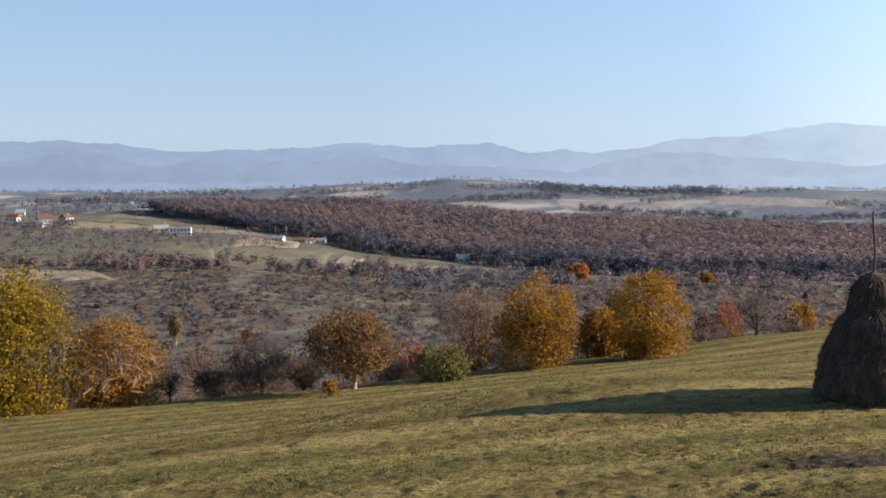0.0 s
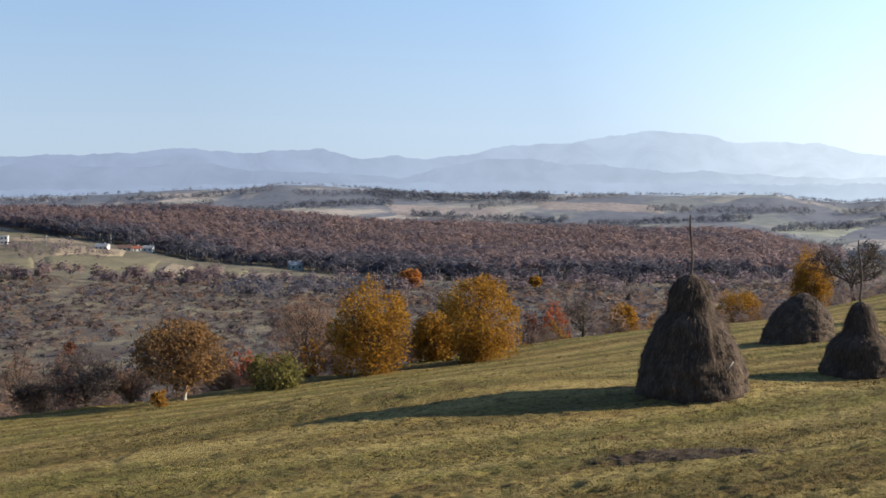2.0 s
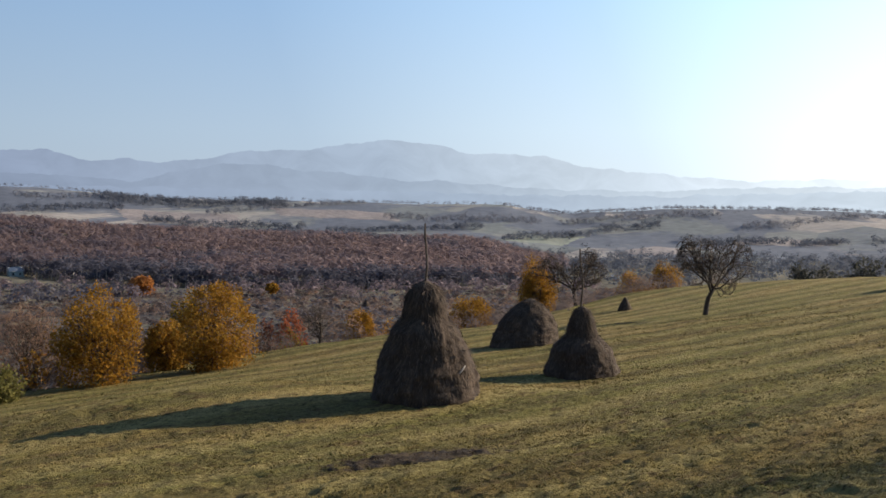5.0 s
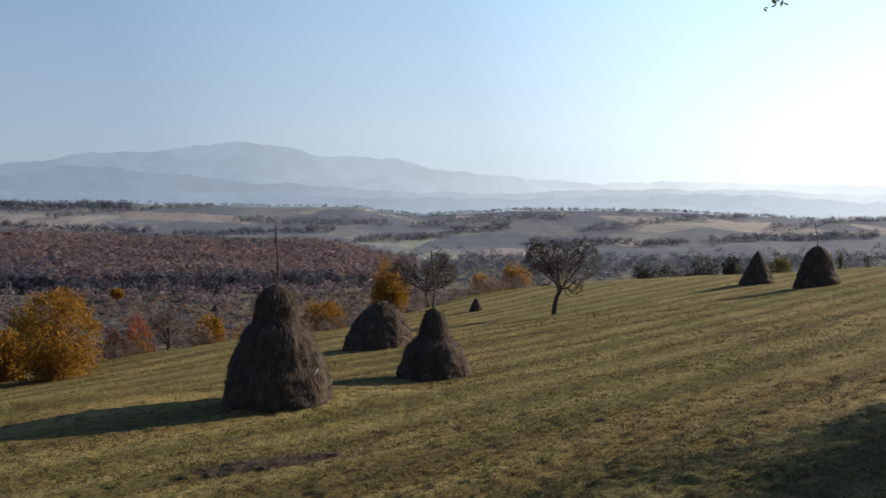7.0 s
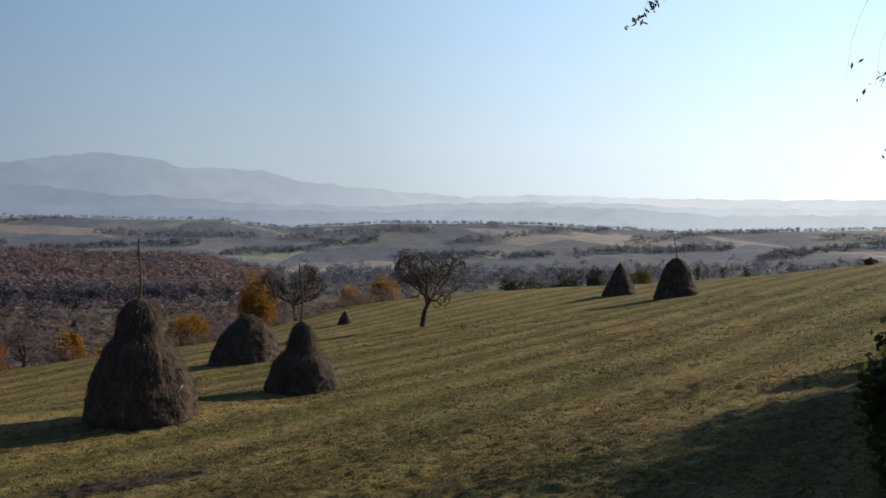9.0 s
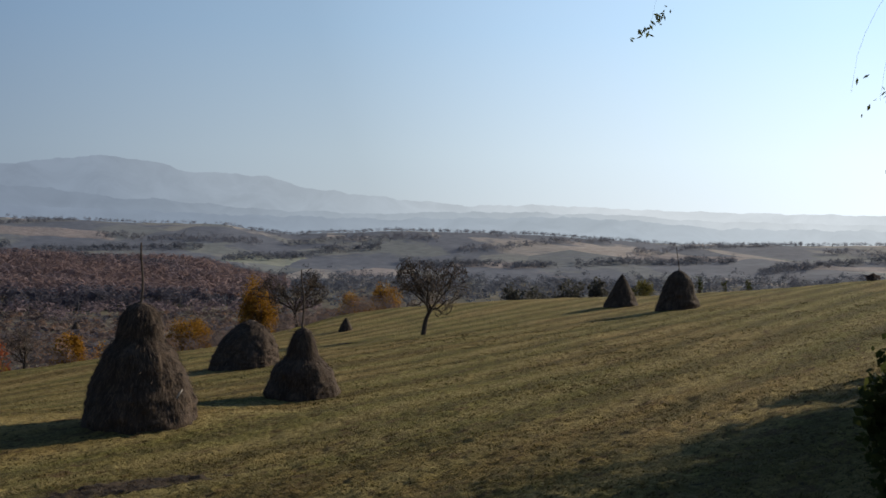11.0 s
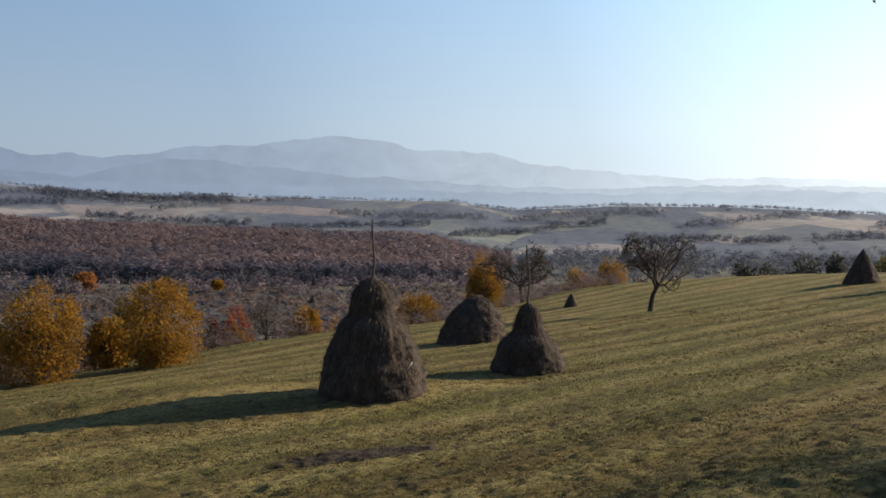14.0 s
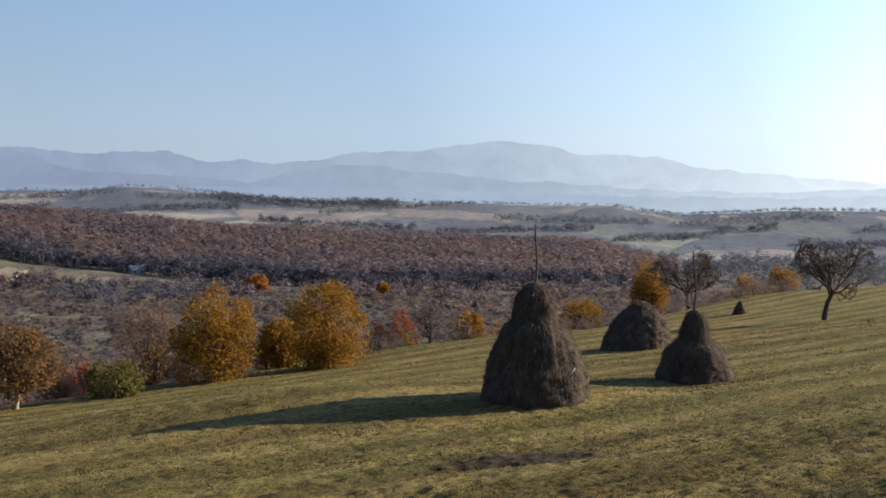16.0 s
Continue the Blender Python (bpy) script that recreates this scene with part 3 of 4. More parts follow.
def grow(rng, h, w, clear, limbs, stems=1, twigs=3):
    """Trunk and limbs of a tree h high and w wide, bare up to clear * h. Gives trunk, limbs and the tips of its twigs."""
    trunk, wood, tips = [], [], []
    thick = 0.028 * h + 0.02
    centre, spread = np.array([0, 0, h * (clear + 1) / 2]), np.array([w / 2, w / 2, h * (1 - clear) / 2])
    if clear < 0.05:
        centre[2], spread[2] = 0.38 * h, 0.62 * h
    for s in range(stems):
        lean = rng.normal(0, 0.04 if stems == 1 else 0.22, 2)
        top = 0.82 * h if stems == 1 else h * rng.uniform(0.55, 0.85)
        steps = 6
        line = [np.array([lean[0] * t * top + 0.02 * h * math.sin(3 * t + s), lean[1] * t * top + 0.02 * h * math.cos(4 * t + s) - 0.02 * h, t * top]) for t in np.linspace(0, 1, steps + 1)]
        r = thick / math.sqrt(stems)
        trunk.append((line, [r * (1.25 if i == 0 else 1 - 0.85 * i / steps) for i in range(steps + 1)]))
        for b in range(max(3, limbs // stems)):
            t = rng.uniform(max(clear * 0.9, 0.08), 0.97)
            i = min(int(t * steps), steps - 1)
            p = line[i] + (line[i + 1] - line[i]) * (t * steps - i)
            for attempt in range(6):
                q = rng.normal(size=3)
                q /= np.linalg.norm(q)
                goal = centre + q * spread * rng.uniform(0.75, 1.04)
                goal[2] = max(goal[2], 0.06 * h)
                if goal[2] > p[2] - (0.12 if clear > 0.05 else 0.35) * h:
                    break
            mid = p + (goal - p) * 0.5 + rng.normal(0, 0.04 * w, 3) + np.array([0, 0, 0.05 * h])
            rb = r * (1 - 0.8 * t) * 0.55
            wood += [(p, mid, rb, rb * 0.6), (mid, goal, rb * 0.6, rb * 0.2)]
            for f in np.linspace(0.35, 1.0, twigs + 1):
                q = (p + (mid - p) * f * 2) if f < 0.5 else mid + (goal - mid) * (f * 2 - 1)
                e = q + rng.normal(0, 0.11 * w, 3) + np.array([0, 0, 0.03 * h])
                wood.append((q, e, rb * 0.35, rb * 0.12))
                tips.append(e)
                for g in range(2):
                    e2 = q + (e - q) * rng.uniform(0.4, 1) + rng.normal(0, 0.065 * w, 3)
                    wood.append((q + (e - q) * 0.5, e2, rb * 0.2, rb * 0.08))
                    tips.append(e2)
    return trunk, wood, np.array(tips)


def plant(name, x, y, h, w, seed, leaf, leaves, size, bark, label, category="tree", clear=0.16, limbs=26, stems=1, twigs=3, group="", slim=0.62):
    rng = np.random.default_rng(seed)
    root = new(name)
    root.location = (x, y, float(land_z(x, y)) - 0.06)
    tagged(root, label, category, group)
    trunk, wood, tips = grow(rng, h, w, clear, limbs, stems, twigs)
    part("trunk", mesh("trunk", *trunk_mesh(trunk, 7), bark, True), root)
    tagged(part("branchwork", mesh("branchwork", *tubes(wood, 3), BARK, True), root), kind="stuff")
    if leaves:
        tips = tips[rng.uniform(size=len(tips)) < 0.8]
        at = tips[rng.integers(0, len(tips), leaves)] + rng.normal(0, 0.05 * (w + h) / 2, (leaves, 3))
        # billows of leaves over the crown's outside, never quite beyond its outline
        full = clear < 0.05
        mid, half = (0.38 * h, 0.62 * h) if full else (h * (clear + 1) / 2, h * (1 - clear) / 2)
        half = np.array([w / 2, w / 2, half])
        if leaves > 1500:
            q = rng.normal(size=(30, 3))
            q /= np.linalg.norm(q, axis=1)[:, None]
            lumps = [0, 0, mid] + q * half * rng.uniform(0.55, 0.98, (30, 1))
            k = rng.uniform(size=leaves) < 0.6
            at[k] = lumps[rng.integers(0, 30, k.sum())] + rng.normal(0, 0.075, (k.sum(), 3)) * half * 2
        d = np.linalg.norm((at - [0, 0, mid]) / half, axis=1)[:, None]
        q = (at - [0, 0, mid]) / half / np.maximum(d, 1e-6)
        bulge = 0.99 + 0.2 * grain(q[:, :1] * 2.3 + seed, q[:, 1:2] * 2.3 + 3 * q[:, 2:], seed) + 0.14 * grain(q[:, :1] * 5, q[:, 1:2] * 5 + 6 * q[:, 2:], seed + 1)
        at = [0, 0, mid] + (at - [0, 0, mid]) * np.minimum(1, rng.uniform(0.9, 1.08, (leaves, 1)) * bulge / np.maximum(d, 1e-6))
        at[:, 2] = np.where(at[:, 2] < 0.05, rng.uniform(0.05, 0.3 * h, leaves), at[:, 2])
        part("crown", mesh("crown", *leaf_quads(rng, at, size * rng.uniform(0.6, 1.4, leaves), None, slim), leaf), root)
    return root


# kind: leaf, number of leaves, leaf size, bark, bare part of the trunk, limbs, stems, name, label, category
KINDS = {
    "gold_green": (GOLD_GREEN, 24000, 0.085, BARK, 0.0, 80, 4, "broadleaf_tree", "tall dense tree with yellow-green autumn leaves", "tree"),
    "orange": (ORANGE, 10500, 0.085, BARK, 0.0, 56, 4, "broadleaf_tree", "bushy tree with orange autumn leaves at the meadow's edge", "tree"),
    "russet": (RUSSET, 10000, 0.08, PALE_BARK, 0.17, 46, 1, "oak_tree", "round-crowned tree with thinning russet leaves and a pale trunk", "tree"),
    "gold": (GOLD, 13000, 0.078, BARK, 0.0, 62, 4, "broadleaf_tree", "rounded tree full of golden yellow leaves", "tree"),
    "gold_sparse": (GOLD, 1500, 0.13, BARK, 0.12, 30, 1, "broadleaf_tree", "slender tree with golden leaves", "tree"),
    "ochre": (OCHRE, 2400, 0.1, BARK, 0.06, 34, 2, "broadleaf_tree", "tree with dull ochre leaves half fallen", "tree"),
    "birch": (PALE_GOLD, 2600, 0.1, PALE_BARK, 0.1, 24, 1, "birch_tree", "small pale yellow birch among the scrub", "tree"),
    "orange_bush": (ORANGE, 900, 0.085, BARK, 0.0, 20, 3, "bush", "low bush with orange leaves", "bush"),
    "orange_sparse": (ORANGE, 650, 0.1, PALE_BARK, 0.1, 24, 2, "broadleaf_tree", "thin young tree with pale orange leaves", "tree"),
    "valley_orange": (RED_ORANGE, 6000, 0.12, BARK, 0.0, 40, 4, "broadleaf_tree", "broad tree in vivid orange leaf down in the valley", "tree"),
    "red_bush": (RED, 1300, 0.12, BARK, 0.02, 24, 3, "bush", "bush with bright red autumn leaves", "bush"),
    "red_dull": (DULL_RED, 800, 0.12, BARK, 0.02, 24, 3, "bush", "bush with dull red leaves", "bush"),
    "green_bush": (OLIVE, 3200, 0.1, BARK, 0.0, 26, 4, "bush", "rounded bush still in green leaf", "bush"),
    "bare_dark": (DARK_TWIG, 500, 0.1, BARK, 0.1, 34, 1, "bare_tree", "dark bare tree with fine twigs", "tree"),
    "bare_brown": (DARK_TWIG, 2400, 0.11, BARK, 0.1, 50, 2, "bare_tree", "spreading bare brown tree with a dense tangle of twigs", "tree"),
    "bare_pink": (PINK_TWIG, 4200, 0.075, BARK, 0.08, 50, 2, "bare_tree", "bare tree with pale reddish twigs", "tree"),
    "bare_grey": (PINK_TWIG, 120, 0.08, PALE_BARK, 0.2, 22, 1, "bare_tree", "small bare tree with a white trunk", "tree"),
    "dark_tree": (DUSKY, 1500, 0.15, BARK, 0.06, 40, 2, "broadleaf_tree", "dark dense tree beyond the brow of the meadow", "tree"),
    "sapling": (GREEN, 260, 0.09, BARK, 0.45, 12, 1, "sapling", "young tree with a small round crown", "tree"),
}
PLANTS = [
    ("gold_green", -22.3, 56.8, 7.8, 7.4),
    ("orange", -17.8, 59.9, 5.0, 6.0),
    ("bare_dark", -15.2, 61.1, 1.8, 1.6),
    ("bare_brown", -10.3, 62.1, 3.0, 4.0),
    ("russet", -4.9, 59.4, 4.3, 5.4),
    ("orange_bush", -5.8, 56.1, 0.9, 1.1),
    ("red_bush", -2.6, 79.0, 4.4, 3.2),
    ("green_bush", -0.2, 62.3, 2.2, 3.5),
    ("bare_pink", 1.8, 73.0, 5.8, 4.6),
    ("orange_sparse", 2.3, 71.0, 2.4, 2.2),
    ("gold", 5.6, 66.1, 5.5, 5.2),
    ("gold", 12.75, 69.2, 5.3, 5.6),
    ("gold", 10.3, 73.6, 3.4, 3.0),
    ("ochre", 12.5, 79.0, 4.8, 2.7),
    ("bare_grey", 17.6, 80.1, 2.1, 2.2),
    ("red_bush", 22.4, 88.2, 4.2, 2.6),
    ("red_dull", 20.3, 87.7, 3.7, 2.5),
    ("bare_dark", 23.5, 83.8, 3.4, 3.2),
    ("gold", 29.2, 91.5, 4.2, 2.7),
    ("orange_bush", 32.8, 94.5, 3.7, 2.1),
    ("gold", 45.8, 105.5, 5.1, 5.1),
    ("gold", 59.7, 117.7, 9.5, 5.0),
    ("gold", 86.4, 140.6, 9.6, 4.6),
    ("gold", 86.8, 132.0, 8.4, 5.2),
    ("dark_tree", 105.4, 126.9, 8.0, 2.8),
    ("dark_tree", 108.0, 124.8, 7.0, 4.6),
    ("dark_tree", 108.6, 117.5, 6.8, 5.2),
    ("dark_tree", 111.5, 114.8, 6.6, 3.0),
    ("green_bush", 108.7, 103.4, 3.9, 3.6),
    ("sapling", 113.5, 98.1, 4.3, 1.1),
    ("sapling", 117.1, 96.9, 4.2, 0.8),
    ("sapling", 119.0, 94.5, 4.3, 1.0),
    ("valley_orange", 74.6, 626.2, 10.5, 14.0),
    ("birch", -78.6, 324.8, 9.0, 4.4),
    ("gold_sparse", 141.9, 601.3, 7.0, 8.1),
    ("red_dull", 0.1, 85.0, 5.1, 3.0),
    ("bare_pink", -23.4, 107.5, 12.8, 5.0),
    ("bare_pink", -21.5, 118.1, 13.2, 4.9),
    ("red_dull", -57.6, 323.0, 3.8, 4.0),
    ("bare_pink", -3.5, 70.9, 2.0, 2.3),
    ("bare_pink", 4.1, 76.9, 2.7, 2.6),
    ("bare_pink", 9.6, 80.4, 3.0, 2.4),
    ("bare_pink", -8.4, 65.5, 2.2, 2.5),
    ("bare_brown", -13.3, 64.6, 2.4, 2.7),
    ("bare_pink", 16.9, 82.3, 2.6, 2.1),
    ("red_dull", -16.4, 88.5, 7.9, 2.3),
]
for i, (kind, x, y, h, w) in enumerate(PLANTS):
    leaf, leaves, size, bark, clear, limbs, stems, name, label, category = KINDS[kind]
    far = max(1.0, math.hypot(x, y) / 110)
    bare = leaf in (DARK_TWIG, PINK_TWIG)
    plant(name, x, y, h, w, 40 + i, leaf, int(leaves * min(1.0, 0.45 + h * w / 40)), size * far ** 0.8 * (2.4 if bare else 1), bark, label, category, clear, limbs, stems, slim=0.09 if bare else 0.62)

def spreading_tree(name, x, y, h, w, seed, lean, leaf, leaves, size, twig, label):
    """An old tree with a short leaning trunk that forks into arching limbs and a flat, wide crown of twigs."""
    rng = np.random.default_rng(seed)
    root = new(name)
    root.location = (x, y, float(land_z(x, y)) - 0.08)
    tagged(root, label, "tree")
    fork = np.array([lean, 0.0, 0.34 * h])
    r0 = 0.03 * h
    line = [np.array([lean * t ** 1.6 + 0.012 * h * math.sin(6 * t), 0.02 * h * math.sin(4 * t), fork[2] * t]) for t in np.linspace(0, 1, 7)]
    wood, tips = [], []
    middle, dome = np.array([1.1 * lean, 0.0, 0.63 * h]), np.array([0.5 * w, 0.5 * w, 0.34 * h])

    def branch(p, way, long, r, level):
        for step in range(3):
            way = way + rng.normal(0, 0.2, 3) + [0, 0, 0.05 if level < 2 else -0.04]
            out = (p - middle) / dome
            if out @ out > 0.85:
                way = way - 0.9 * out / dome * dome.min()
            way = way / np.linalg.norm(way)
            q = p + way * long / 3
            wood.append((p, q, r * (1 - 0.2 * step), r * (0.8 - 0.2 * step)))
            if level < 4:
                for k in range(2):
                    side = way + rng.normal(0, 0.62, 3) * [1, 1, 0.6] + [0, 0, 0.12]
                    branch(q, side / np.linalg.norm(side), long * rng.uniform(0.42, 0.62), r * 0.5, level + 1 if level else 2)
            p = q
        tips.append(p)

    for k in range(8):
        ang = k * 2 * math.pi / 8 + rng.uniform(-0.3, 0.3)
        rise = rng.uniform(0.15, 1.05)
        way = np.array([math.cos(ang), math.sin(ang), rise])
        reach = 0.42 * w * (1.0 if rise < 0.8 else 1.12)
        branch(line[-1 - k % 2], way / np.linalg.norm(way), reach * rng.uniform(0.9, 1.1), r0 * 0.5, 0)
    part("trunk", mesh("trunk", *trunk_mesh([(line, np.linspace(r0 * 1.2, r0 * 0.75, 7))], 9), BARK, True), root)
    tagged(part("branchwork", mesh("branchwork", *tubes([(p, q, max(a, twig), max(b, 0.75 * twig)) for p, q, a, b in wood], 3), BARK, True), root), kind="stuff")
    tips = np.array(tips)
    at = tips[rng.integers(0, len(tips), leaves)] + rng.normal(0, 0.1, (leaves, 3))
    part("crown", mesh("crown", *leaf_quads(rng, at, size * rng.uniform(0.6, 1.4, leaves), None, 0.5), leaf), root, "scattered dry leaves")
    return root


spreading_tree("fruit_tree", 49.6, 70.1, 6.0, 7.0, 7, 0.7, DRY, 1100, 0.06, 0.0115, "bare spreading fruit tree with a leaning trunk and few dry leaves")
spreading_tree("bare_tree", 61.7, 112.1, 7.4, 8.0, 12, -0.3, DRY, 700, 0.08, 0.018, "old bare tree with tiered spreading branches at the meadow's edge")


# ---- woods, hedges and scrub ----
def clumps(rng, x, y, size, tall, count, leaf, lift=0.4, slim=0.5):
    """Ragged crowns standing on the land: at each place count sprays of twigs and leaves, thickest towards the crown's outside."""
    n = len(x)
    base = np.stack([x, y, land_z(x, y) + lift * size * tall], 1)
    q = rng.normal(size=(n, count, 3))
    q[..., 2] = np.abs(q[..., 2]) * 1.15 - 0.4
    q /= np.linalg.norm(q, axis=2)[..., None]
    bough = 1 + 0.16 * np.sin(q[..., :1] * 5 + rng.uniform(0, 6, (n, 1, 1))) * np.sin(q[..., 1:2] * 5 + rng.uniform(0, 6, (n, 1, 1)))
    reach = rng.uniform(0.25, 1.05, (n, count, 1)) ** 0.6 * bough * size[:, None, None]
    at = base[:, None] + q * reach * np.array([0.5, 0.5, 0.5 * tall])
    return leaf_quads(rng, at.reshape(-1, 3), (np.repeat(size, count) * leaf * rng.uniform(0.6, 1.3, n * count)), q.reshape(-1, 3) * 0.8 + [0, 0, 1.0], slim, 0.3)


def stuff(name, verts, faces, material, label, category):
    return tagged(new(name, mesh(name, verts, faces, material)), label, category, kind="stuff")


FOREST_EDGE = [(-14.8, 1215), (-13.5, 1150), (-9, 1000), (-4, 890), (1, 810), (6, 730), (14, 705), (22, 710), (27, 760), (28.5, 900)]
rng = np.random.default_rng(5)
n = 12500
az = rng.uniform(-14.6, 28.2, n)
near = interp_ring(az, FOREST_EDGE)
r = near + (1330 + 25 * np.sin(az * 0.9) - near) * rng.uniform(0, 1, n) ** 0.9
pick = rng.uniform(size=n)
x, y = polar(az, r)
size = rng.uniform(6.5, 11.5, n)
# more dark crowns towards the near edge: its shade, put into colour
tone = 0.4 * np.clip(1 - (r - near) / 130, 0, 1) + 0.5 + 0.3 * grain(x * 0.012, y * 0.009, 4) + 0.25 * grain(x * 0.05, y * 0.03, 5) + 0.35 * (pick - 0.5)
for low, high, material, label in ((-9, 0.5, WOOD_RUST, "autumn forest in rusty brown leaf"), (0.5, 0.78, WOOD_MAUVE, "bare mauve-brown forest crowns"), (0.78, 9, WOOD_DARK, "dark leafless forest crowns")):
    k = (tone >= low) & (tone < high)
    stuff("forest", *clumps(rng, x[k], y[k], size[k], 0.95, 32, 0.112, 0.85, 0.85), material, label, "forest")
# edge undergrowth takes the dark tint, so its shade is coloured in
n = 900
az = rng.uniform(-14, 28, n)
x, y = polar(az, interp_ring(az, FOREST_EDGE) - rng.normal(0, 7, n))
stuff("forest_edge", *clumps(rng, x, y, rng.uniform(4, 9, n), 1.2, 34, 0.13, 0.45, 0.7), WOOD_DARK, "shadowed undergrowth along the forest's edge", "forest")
# pale trunks along the forest's foot
n = 260
az = rng.uniform(-9, 27.5, n)
r = interp_ring(az, FOREST_EDGE) - rng.uniform(0, 12, n)
x, y = polar(az, r)
z = land_z(x, y)
tall = rng.uniform(4, 8, n)
stuff("forest_trunks", *tubes([((x[i], y[i], z[i] - 0.3), (x[i] + 0.3, y[i], z[i] + tall[i]), 0.3, 0.12) for i in range(n)], 5), PALE_BARK, "pale trunks at the forest's foot", "forest")

# scrub on the valley slopes
n = 11000
az = rng.uniform(-26, 40, n)
r = np.sqrt(rng.uniform(105 ** 2, 700 ** 2, n))
r = 15 * np.round((r + 9 * np.sin(az * 0.8)) / 15) - 9 * np.sin(az * 0.8) + rng.normal(0, 2.6, n)
keep = (r > crest_at(az) + 30) & ~((az < -15.5) & (r > 590)) & (ripple(az * 3.1, r * 0.045) > -0.55)
az, r = az[keep], r[keep]
x, y = polar(az, r)
size = rng.uniform(1.2, 3.0, len(x)) * rng.choice([1.0, 1.0, 1.0, 1.8], len(x))
stuff("scrub", *clumps(rng, x, y, size * 1.25, 0.5, 13, 0.16, 0.2, 0.8), BUSH_SCRUB, "dense leafless thorn scrub on the valley slope", "scrub")
n = 3000
az, r = rng.uniform(-26, 36, n), np.sqrt(rng.uniform(130 ** 2, 680 ** 2, n))
k = (r > crest_at(az) + 30) & (grain(az * 0.7, r * 0.03, 8) > -0.1)
x, y = polar(az[k], r[k])
stuff("scrub", *clumps(rng, x, y, rng.uniform(2.0, 4.5, len(x)), 0.6, 16, 0.15, 0.3, 0.7), WOOD_DARK, "dark low thorn thickets in streaks along the slope", "scrub")
n = 900
az, r = rng.uniform(-26, 34, n), np.sqrt(rng.uniform(130 ** 2, 640 ** 2, n))
k = r > crest_at(az) + 30
x, y = polar(az[k], r[k])
stuff("scrub", *clumps(rng, x, y, rng.uniform(1.5, 4.5, len(x)), 1.0, 52, 0.15, 0.35, 0.25), PINK_TWIG, "taller reddish-brown bushes among the scrub", "scrub")
n = 240
az, r = rng.uniform(-3, 36, n), rng.uniform(150, 330, n)
k = r > crest_at(az) + 15
x, y = polar(az[k], r[k])
stuff("scrub", *clumps(rng, x, y, rng.uniform(2.0, 5.0, len(x)), 1.0, 120, 0.12, 0.35, 0.12), WOOD_DARK, "dark bare bushes below the meadow", "scrub")


# hedges and belts of trees: along an arc between two corners
def hedge(a0, r0, a1, r1, n, low, high, material, label, spread=10.0, count=28, leaf=0.115, slim=0.7):
    u = rng.uniform(0, 1, n)
    az = a0 + (a1 - a0) * u
    r = r0 + (r1 - r0) * u + rng.normal(0, spread, n) + 1.2 * min(spread, 12) * np.sin(az * 1.7)
    x, y = polar(az, r)
    size = rng.uniform(low, high, n)
    stuff("hedgerow", *clumps(rng, x, y, size, 1.1, count, leaf, 0.4, slim), material, label, "hedge")


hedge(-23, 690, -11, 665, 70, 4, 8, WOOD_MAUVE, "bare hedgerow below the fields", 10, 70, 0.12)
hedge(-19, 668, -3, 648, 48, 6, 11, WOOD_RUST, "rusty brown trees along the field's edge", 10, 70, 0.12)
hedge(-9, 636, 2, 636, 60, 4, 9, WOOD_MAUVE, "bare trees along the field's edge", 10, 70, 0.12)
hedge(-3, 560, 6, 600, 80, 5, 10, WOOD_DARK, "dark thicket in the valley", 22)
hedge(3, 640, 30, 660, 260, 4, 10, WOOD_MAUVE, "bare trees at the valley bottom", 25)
hedge(-23, 930, -8, 860, 120, 4, 9, WOOD_MAUVE, "bare orchard trees round the houses", 30)
hedge(-22, 1010, -18, 1000, 40, 5, 10, WOOD_DARK, "dark trees round the houses", 25)
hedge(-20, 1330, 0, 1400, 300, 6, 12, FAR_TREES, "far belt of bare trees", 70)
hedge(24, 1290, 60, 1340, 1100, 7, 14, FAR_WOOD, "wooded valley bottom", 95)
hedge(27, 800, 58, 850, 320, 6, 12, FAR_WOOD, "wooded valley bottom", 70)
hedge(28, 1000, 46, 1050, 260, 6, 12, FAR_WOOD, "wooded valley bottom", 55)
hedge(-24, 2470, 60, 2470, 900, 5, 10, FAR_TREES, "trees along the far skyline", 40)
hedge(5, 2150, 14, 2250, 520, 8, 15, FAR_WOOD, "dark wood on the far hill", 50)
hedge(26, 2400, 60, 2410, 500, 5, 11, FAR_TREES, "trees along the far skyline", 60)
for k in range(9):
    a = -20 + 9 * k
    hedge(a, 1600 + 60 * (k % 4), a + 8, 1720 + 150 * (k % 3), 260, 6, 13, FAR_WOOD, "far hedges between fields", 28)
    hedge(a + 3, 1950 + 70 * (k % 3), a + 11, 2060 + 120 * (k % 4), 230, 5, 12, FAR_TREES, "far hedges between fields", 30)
hedge(-23, 66, 5, 78, 240, 0.6, 1.9, BUSH_SCRUB, "brown weeds and brambles along the meadow's lower edge", 3, 90, 0.09, 0.16)
hedge(5, 80, 24, 100, 220, 0.6, 1.9, BUSH_SCRUB, "brown weeds and brambles along the meadow's lower edge", 4, 90, 0.09, 0.16)
hedge(24, 112, 37, 150, 200, 0.8, 2.4, BUSH_SCRUB, "brown weeds and brambles along the meadow's lower edge", 5, 90, 0.09, 0.16)
hedge(-20, 90, 24, 130, 300, 1.5, 4.5, PINK_TWIG, "bare bushes on the slope below the meadow", 14, 140, 0.085, 0.18)
hedge(26, 140, 38, 178, 34, 1.5, 4, RUSSET, "brown and russet bushes beyond the meadow", 8, 160, 0.05)
hedge(24, 158, 38, 200, 60, 2.5, 6, PINK_TWIG, "bare reddish bushes beyond the meadow", 10, 140, 0.085, 0.18)
hedge(12, 105, 24, 125, 50, 2, 4, OCHRE, "ochre bushes on the slope below the meadow", 8, 160, 0.05)
